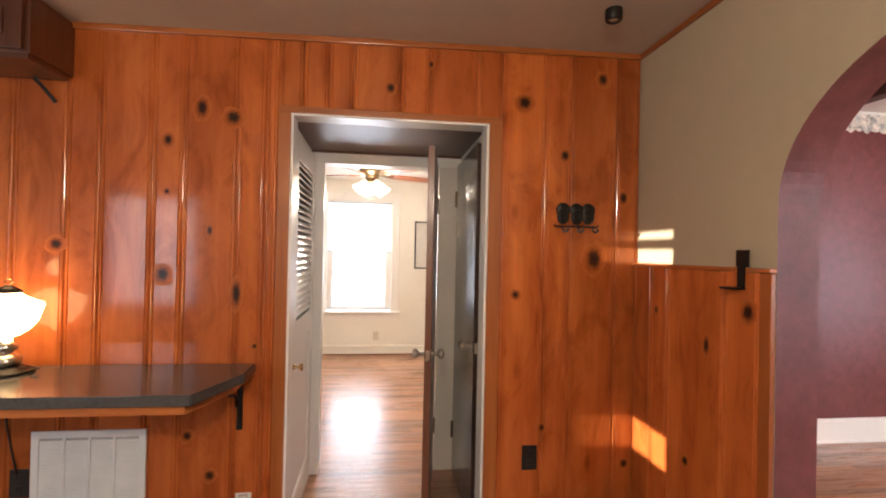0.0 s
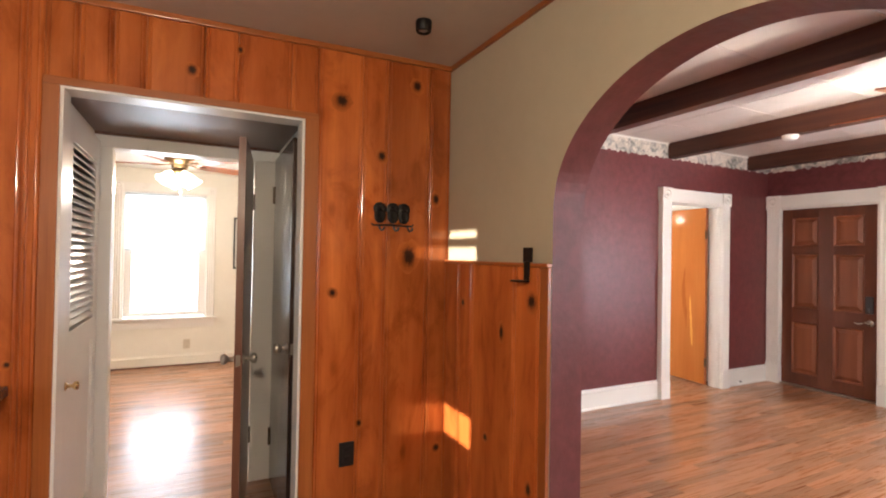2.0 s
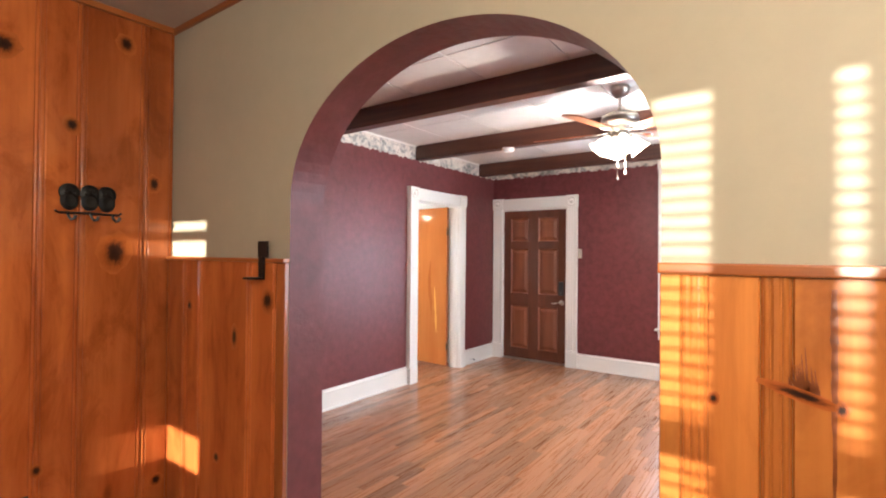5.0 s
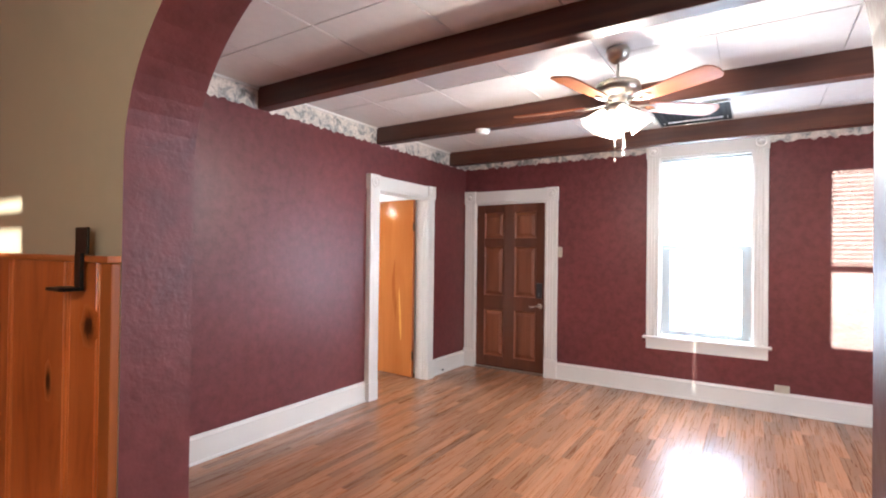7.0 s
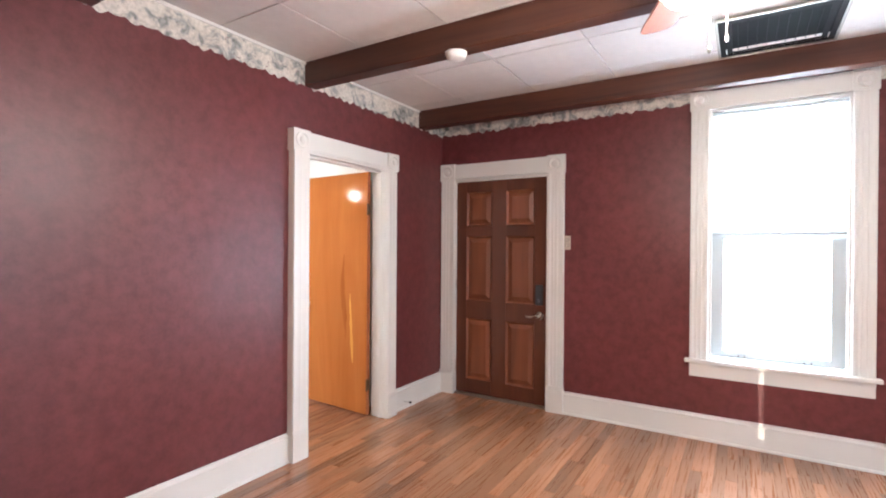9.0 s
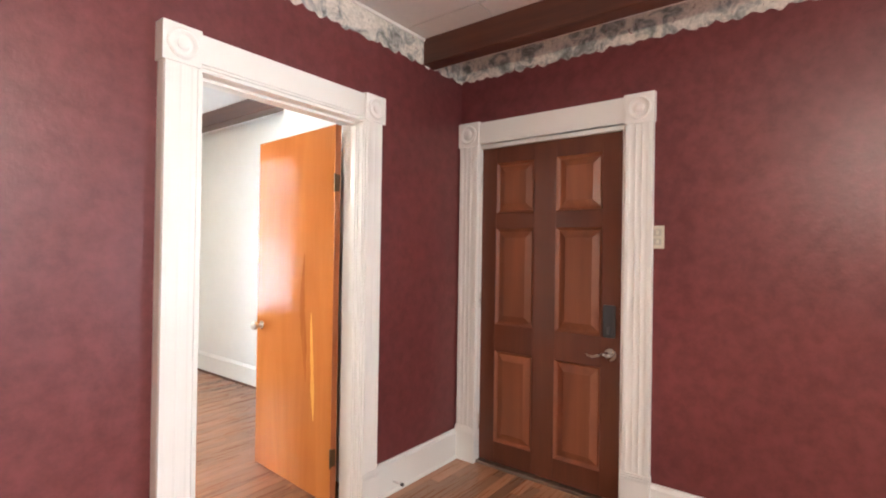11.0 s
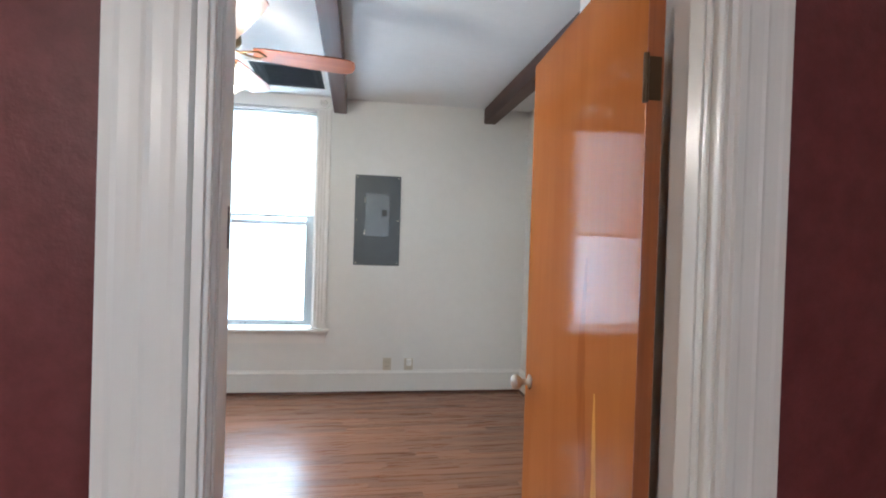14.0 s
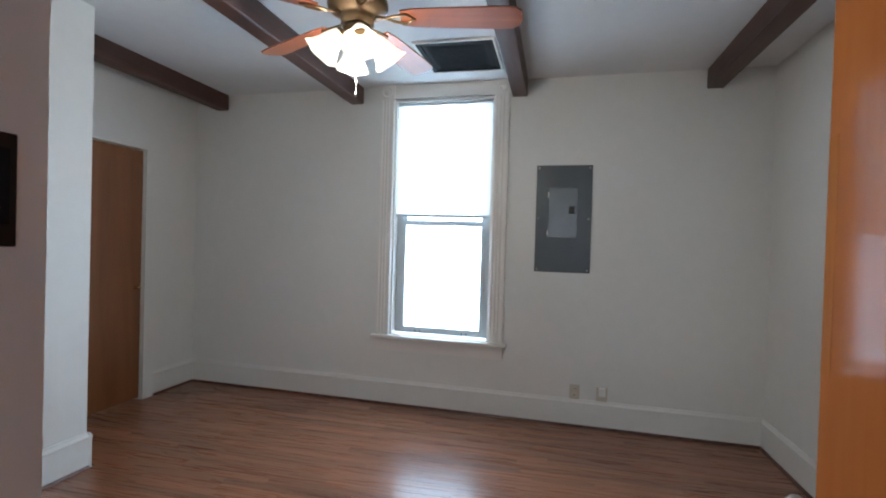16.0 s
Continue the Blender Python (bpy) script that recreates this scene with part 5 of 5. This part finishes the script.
for x in (-0.932, -0.782):
    for z in (0.27, 1.80):
        bm = box(x - 0.017, x + 0.017, 0.908, 0.9115, z - 0.055, z + 0.055, 0.001)
        add_lathe(bm, [(0, z - 0.058), (0.007, z - 0.058), (0.007, z + 0.058), (0, z + 0.058)], 10, pose(x, 0.904, 0))
        part("hinge_leaf", bm, BRONZE_HINGE, hc, "dark metal hinge leaf")

# ---- back bedroom ----
pf = thing("picture_frame", (-0.62, 4.585, 1.545), "black framed picture on a cream bedroom wall", "picture frame")
for x0, x1, z0, z1 in ((-0.175, 0.175, 0.315, 0.335), (-0.175, 0.175, -0.335, -0.315), (-0.175, -0.155, -0.315, 0.315), (0.155, 0.175, -0.315, 0.315)):
    part("moulding", box(x0, x1, -0.022, -0.001, z0, z1, 0.002), BLACK_PLASTIC, pf)
part("picture", box(-0.156, 0.156, -0.008, -0.001, -0.316, 0.316), PICTURE, pf, "pale mat")
wall_plate("wall_outlet", (-1.31, 4.585, 0.265), "y", -1, 0.075, 0.12, IVORY, "ivory outlet above a cream baseboard")


# ---- ceiling fans ----
def bell_shade(tilt, spin):
    bm = bmesh.new()
    n = 30
    rings = []
    for z, r, w in ((0, 0.022, 0), (-0.015, 0.030, 0), (-0.045, 0.042, 0), (-0.080, 0.052, 0.001), (-0.105, 0.064, 0.003), (-0.120, 0.076, 0.005), (-0.117, 0.073, 0.005), (-0.10, 0.058, 0.002), (-0.06, 0.042, 0)):
        rings.append([bm.verts.new(((r + w * math.cos(6 * 2 * math.pi * k / n)) * math.cos(2 * math.pi * k / n), (r + w * math.cos(6 * 2 * math.pi * k / n)) * math.sin(2 * math.pi * k / n), z)) for k in range(n)])
    for a, b in zip(rings, rings[1:]):
        for k in range(n):
            bm.faces.new((a[k], a[(k + 1) % n], b[(k + 1) % n], b[k]))
    bmesh.ops.transform(bm, matrix=pose(0, 0, -0.285, 0, 0, spin) @ pose(0.075, 0, 0, 0, -tilt, 0), verts=bm.verts)
    return bm


def blade_mesh(reach):
    """Rounded blade with thickness; local x runs outward."""
    pts = [(0.185, 0.045), (0.24, 0.056), (0.40, 0.064), (0.60, 0.070), (0.665, 0.066), (0.69, 0.045), (0.70, 0.0)]
    pts = [(0.185 + (a - 0.185) * (reach - 0.185) / 0.515, b) for a, b in pts]
    outline = [(a, b) for a, b in pts] + [(a, -b) for a, b in pts[-2::-1]]
    return add_prism(bmesh.new(), outline, -0.0035, 0.0035, lambda a, b, s: (a, b, s))


def ceiling_fan(place, drop, first, metal, label, watts, chains, shades=4, reach=0.70, sag=0.0):
    ob = thing("ceiling_fan", place, label, "ceiling fan")
    z = -drop      # height of the blades under the ceiling
    part("canopy", lathe([(0, 0), (0.062, 0), (0.066, -0.012), (0.060, -0.055), (0.030, -0.085), (0.013, -0.09), (0, -0.09)], 28), metal, ob, "", True)
    part("downrod", lathe([(0.012, -0.08), (0.012, z + 0.11)], 14), metal, ob, "", True)
    part("motor", lathe([(0.0, z + 0.125), (0.03, z + 0.12), (0.085, z + 0.105), (0.125, z + 0.085), (0.130, z + 0.05), (0.120, z + 0.03), (0.085, z + 0.012), (0.07, z + 0.0), (0.07, z - 0.03), (0, z - 0.03)], 36), metal, ob, "rounded motor housing", True)
    for k in range(5):
        a = first + 72 * k
        blade = part("blade", blade_mesh(reach), BLADE, ob, "reddish wooden blade")
        blade.matrix_basis = pose(0, 0, z + 0.004 - sag, 0, 0, a) @ pose(0, 0, 0, -12, 0, 0)
        bm = tube([(0.075, 0, 0.004), (0.12, 0.0, -0.002), (0.16, 0.018, -0.006), (0.21, 0.03, -0.006), (0.245, 0.0, -0.006), (0.21, -0.03, -0.006), (0.16, -0.018, -0.006), (0.12, 0.0, -0.002)], 0.006, 8)
        part("blade_iron", bm, metal, blade, "scrolled metal arm", True)
    part("light_kit", lathe([(0, z - 0.03), (0.055, z - 0.03), (0.062, z - 0.05), (0.05, z - 0.075), (0.03, z - 0.10), (0.018, z - 0.115), (0, z - 0.12)], 28), metal, ob, "", True)
    for k in range(shades):
        sp = 360 / shades * k + 30
        bm = bell_shade(38, sp)
        bmesh.ops.translate(bm, verts=bm.verts, vec=(0, 0, z + 0.215))
        sh = part("shade", bm, FROSTED, ob, "lit frosted glass bell shade", True)
        part("socket", lathe([(0, 0.012), (0.022, 0.010), (0.025, -0.012), (0.0, -0.014)], 16, pose(0, 0, z - 0.068, 0, 0, sp) @ pose(0.07, 0, 0, 0, -38, 0)), metal, sh)
    for k, (dx, dy, end) in enumerate(chains):
        bm = tube([(dx, dy, z - 0.09), (dx, dy, end)], 0.0013, 6)
        add_lathe(bm, [(0, end - 0.020), (0.005, end - 0.017), (0.006, end - 0.006), (0.002, end + 0.004), (0, end + 0.005)], 10, pose(dx, dy, 0))
        part("pull_chain", bm, PEWTER, ob, "thin pull chain with a pale bob")
    bulb_light("fan_bulbs", (place[0], place[1], place[2] + z - 0.25), watts, WARM, 0.07)
    return ob


ceiling_fan((2.47, -1.315, HD), 0.30, 22.7, PEWTER, "brushed pewter ceiling fan with reddish blades and lit bell shades", 37, ((-0.01, 0.012, -0.655), (0.035, -0.03, -0.615)), reach=0.64, sag=0.035)
ceiling_fan((2.665, 2.94, HB), 0.335, 9, OLD_BRONZE, "antique bronze ceiling fan with reddish blades and lit shades", 30, ((0.0, 0.0, -0.647),))
ceiling_fan((-1.38, 2.8, 2.43), 0.20, 20, OLD_BRONZE, "ceiling fan with dark blades and lit shades in the back bedroom", 24, ((0.01, 0.0, -0.5),))


# ---- dining room and bedroom fittings ----
def ceiling_hatch(place, w, d, label, rim, step):
    """A square vent with a stepped frame; a flat black sheet paints its shade."""
    ob = thing("ceiling_vent", place, label, "ceiling vent")
    for k in range(3):
        i = 0.0 if k == 0 else 0.014 + 0.036 * (k - 1)
        t = 0.013 if k == 0 else 0.030
        mat = rim if k == 0 else step
        z0, z1 = -0.014 + 0.004 * k, -0.0005
        bm = bmesh.new()
        add_box(bm, -w / 2 + i, w / 2 - i, -d / 2 + i, -d / 2 + i + t, z0, z1, 0.002)
        add_box(bm, -w / 2 + i, w / 2 - i, d / 2 - i - t, d / 2 - i, z0, z1, 0.002)
        add_box(bm, -w / 2 + i, -w / 2 + i + t, -d / 2 + i + t, d / 2 - i - t, z0, z1, 0.002)
        add_box(bm, w / 2 - i - t, w / 2 - i, -d / 2 + i + t, d / 2 - i - t, z0, z1, 0.002)
        part("frame", bm, mat, ob)
    part("backing", box(-w / 2 + 0.0135, w / 2 - 0.0135, -d / 2 + 0.0135, d / 2 - 0.0135, -0.003, -0.0006), DUCT_SHADE, ob, "black sheet for the shaded duct")
    for k in range(9):
        y = -d / 2 + 0.11 + (d - 0.22) * k / 8
        part("slat", box(-w / 2 + 0.1, w / 2 - 0.1, y - 0.002, y + 0.002, -0.006, -0.003), step, ob)
    return ob


ceiling_hatch((4.19, -1.545, HD + 0.004), 0.60, 0.60, "dark ceiling return vent with a pewter-grey frame", PEWTER, SLOT)
ceiling_hatch((2.845, 4.275, HB), 0.53, 0.56, "dark square ceiling vent with a stepped frame", TRIM, SLOT)
sd = thing("smoke_detector", (3.205, -0.02, 2.493), "round white smoke detector under a beam", "smoke detector")
part("base", lathe([(0, 0), (0.062, 0), (0.062, -0.012), (0.058, -0.016)], 28), WHITE_PLASTIC, sd, "", True)
part("cover", lathe([(0.056, -0.014), (0.055, -0.028), (0.040, -0.038), (0, -0.040)], 28), WHITE_PLASTIC, sd, "", True)
wall_plate("light_switch", (4.937, -0.113, 1.455), "x", -1, 0.065, 0.118, IVORY, "ivory double switch plate beside the entry door", "switch", "light switch")
wall_plate("wall_outlet", (4.914, -2.22, 0.225), "x", -1, 0.115, 0.07, IVORY, "ivory blank plate above the dining baseboard", "blank")
north_wall.append(wall_plate("wall_outlet", (3.696, 4.80, 0.258), "y", -1, 0.075, 0.115, IVORY, "ivory outlet low on the white bedroom wall"))
north_wall.append(wall_plate("wall_outlet", (3.893, 4.80, 0.254), "y", -1, 0.08, 0.115, IVORY, "ivory outlet with a white plug-in adapter", "plug"))
stop = thing("door_stop", (4.30, 1.118, 0.065), "small spring door stop on the baseboard", "door stop")
part("stem", tube([(0, 0, 0), (0, -0.06, 0)], 0.005, 8), WHITE_PLASTIC, stop)
part("tip", lathe([(0, 0), (0.009, 0), (0.009, 0.014), (0, 0.016)], 12, pose(0, -0.06, 0, 90, 0, 0)), DOORSTOP, stop, "dark rubber tip")


def breaker_panel():
    ob = thing("electrical_panel", (3.571, 4.80, 1.562), "grey steel electrical panel flush on a white wall", "electrical panel")
    part("cover", box(-0.205, 0.205, -0.014, -0.001, -0.405, 0.405, 0.003), GREY_STEEL, ob)
    door = part("panel_door", box(-0.110, 0.105, -0.021, -0.014, -0.145, 0.235, 0.003), GREY_STEEL_GLARE, ob, "steel hatch, paler to hold its glare")
    part("latch", box(0.040, 0.082, -0.030, -0.021, 0.040, 0.095, 0.003), BLACK_PLASTIC, door, "black latch")
    for x in (-0.185, 0.185):
        for z in (-0.385, 0.0, 0.385):
            part("screw", lathe([(0.007, 0), (0.006, 0.003), (0, 0.004)], 10, pose(x, -0.014, z, 90, 0, 0)), NICKEL, ob)
    for z in (-0.11, 0.18):
        part("hinge", box(-0.117, -0.109, -0.020, -0.014, z - 0.02, z + 0.02), NICKEL, door)
    return ob


north_wall.append(breaker_panel())
# the bedroom's outer wall stands a little out of square, with all that hangs on it
SKEW = Matrix.Translation((3.6, 4.80, 0)) @ Matrix.Rotation(-math.atan(0.03), 4, "Z") @ Matrix.Translation((-3.6, -4.80, 0))
for ob in north_wall:
    ob.matrix_basis = SKEW @ ob.matrix_basis
cd = thing("closet_door", (0.235, 4.313, 0), "closed brown veneer closet door in the bedroom", "door")
part("leaf", box(-0.035, 0, -0.80, 0, 0.015, 2.025, 0.002), CLOSET_WOOD, cd)
part("knob", lathe([(0, 0), (0.016, 0), (0.008, 0.006), (0.008, 0.02), (0.016, 0.028), (0.012, 0.038), (0, 0.04)], 16, pose(0, -0.045, 0.92, 0, 90, 0)), BRASS, cd, "small brass knob", True)
cc = thing("door_4", (0, 0, 0), "white flat closet door casing", "door frame", kind="structure")
for a, b in ((3.41, 3.513), (4.317, 4.42)):
    part("upright", box(0.2505, 0.270, a, b, 0, 2.035, 0.003), WHITE_WALL, cc)
part("head_board", box(0.2505, 0.272, 3.41, 4.42, 2.036, 2.165, 0.003), WHITE_WALL, cc)

# ---- floor strips, last ----
strip_floor("floor_dining", 0.0, 5.0, -4.38, 1.27, lambda a, b, y: -1.55 < y < 1.2, "glossy narrow-strip oak floor in reddish brown", 3)
strip_floor("floor_bedroom", 0.1, 4.97, 1.27, 4.93, lambda a, b, y: 1.3 < y < 4.2 and b > 1.2, "glossy narrow-strip oak floor in dark reddish brown", 5, FLOOR_BED)
strip_floor("floor_back_bedroom", -3.3, 0.1, 0.10, 4.6, lambda a, b, y: a > -2.4 and b < -0.2, "worn narrow-strip oak floor of the hall and back bedroom", 7)
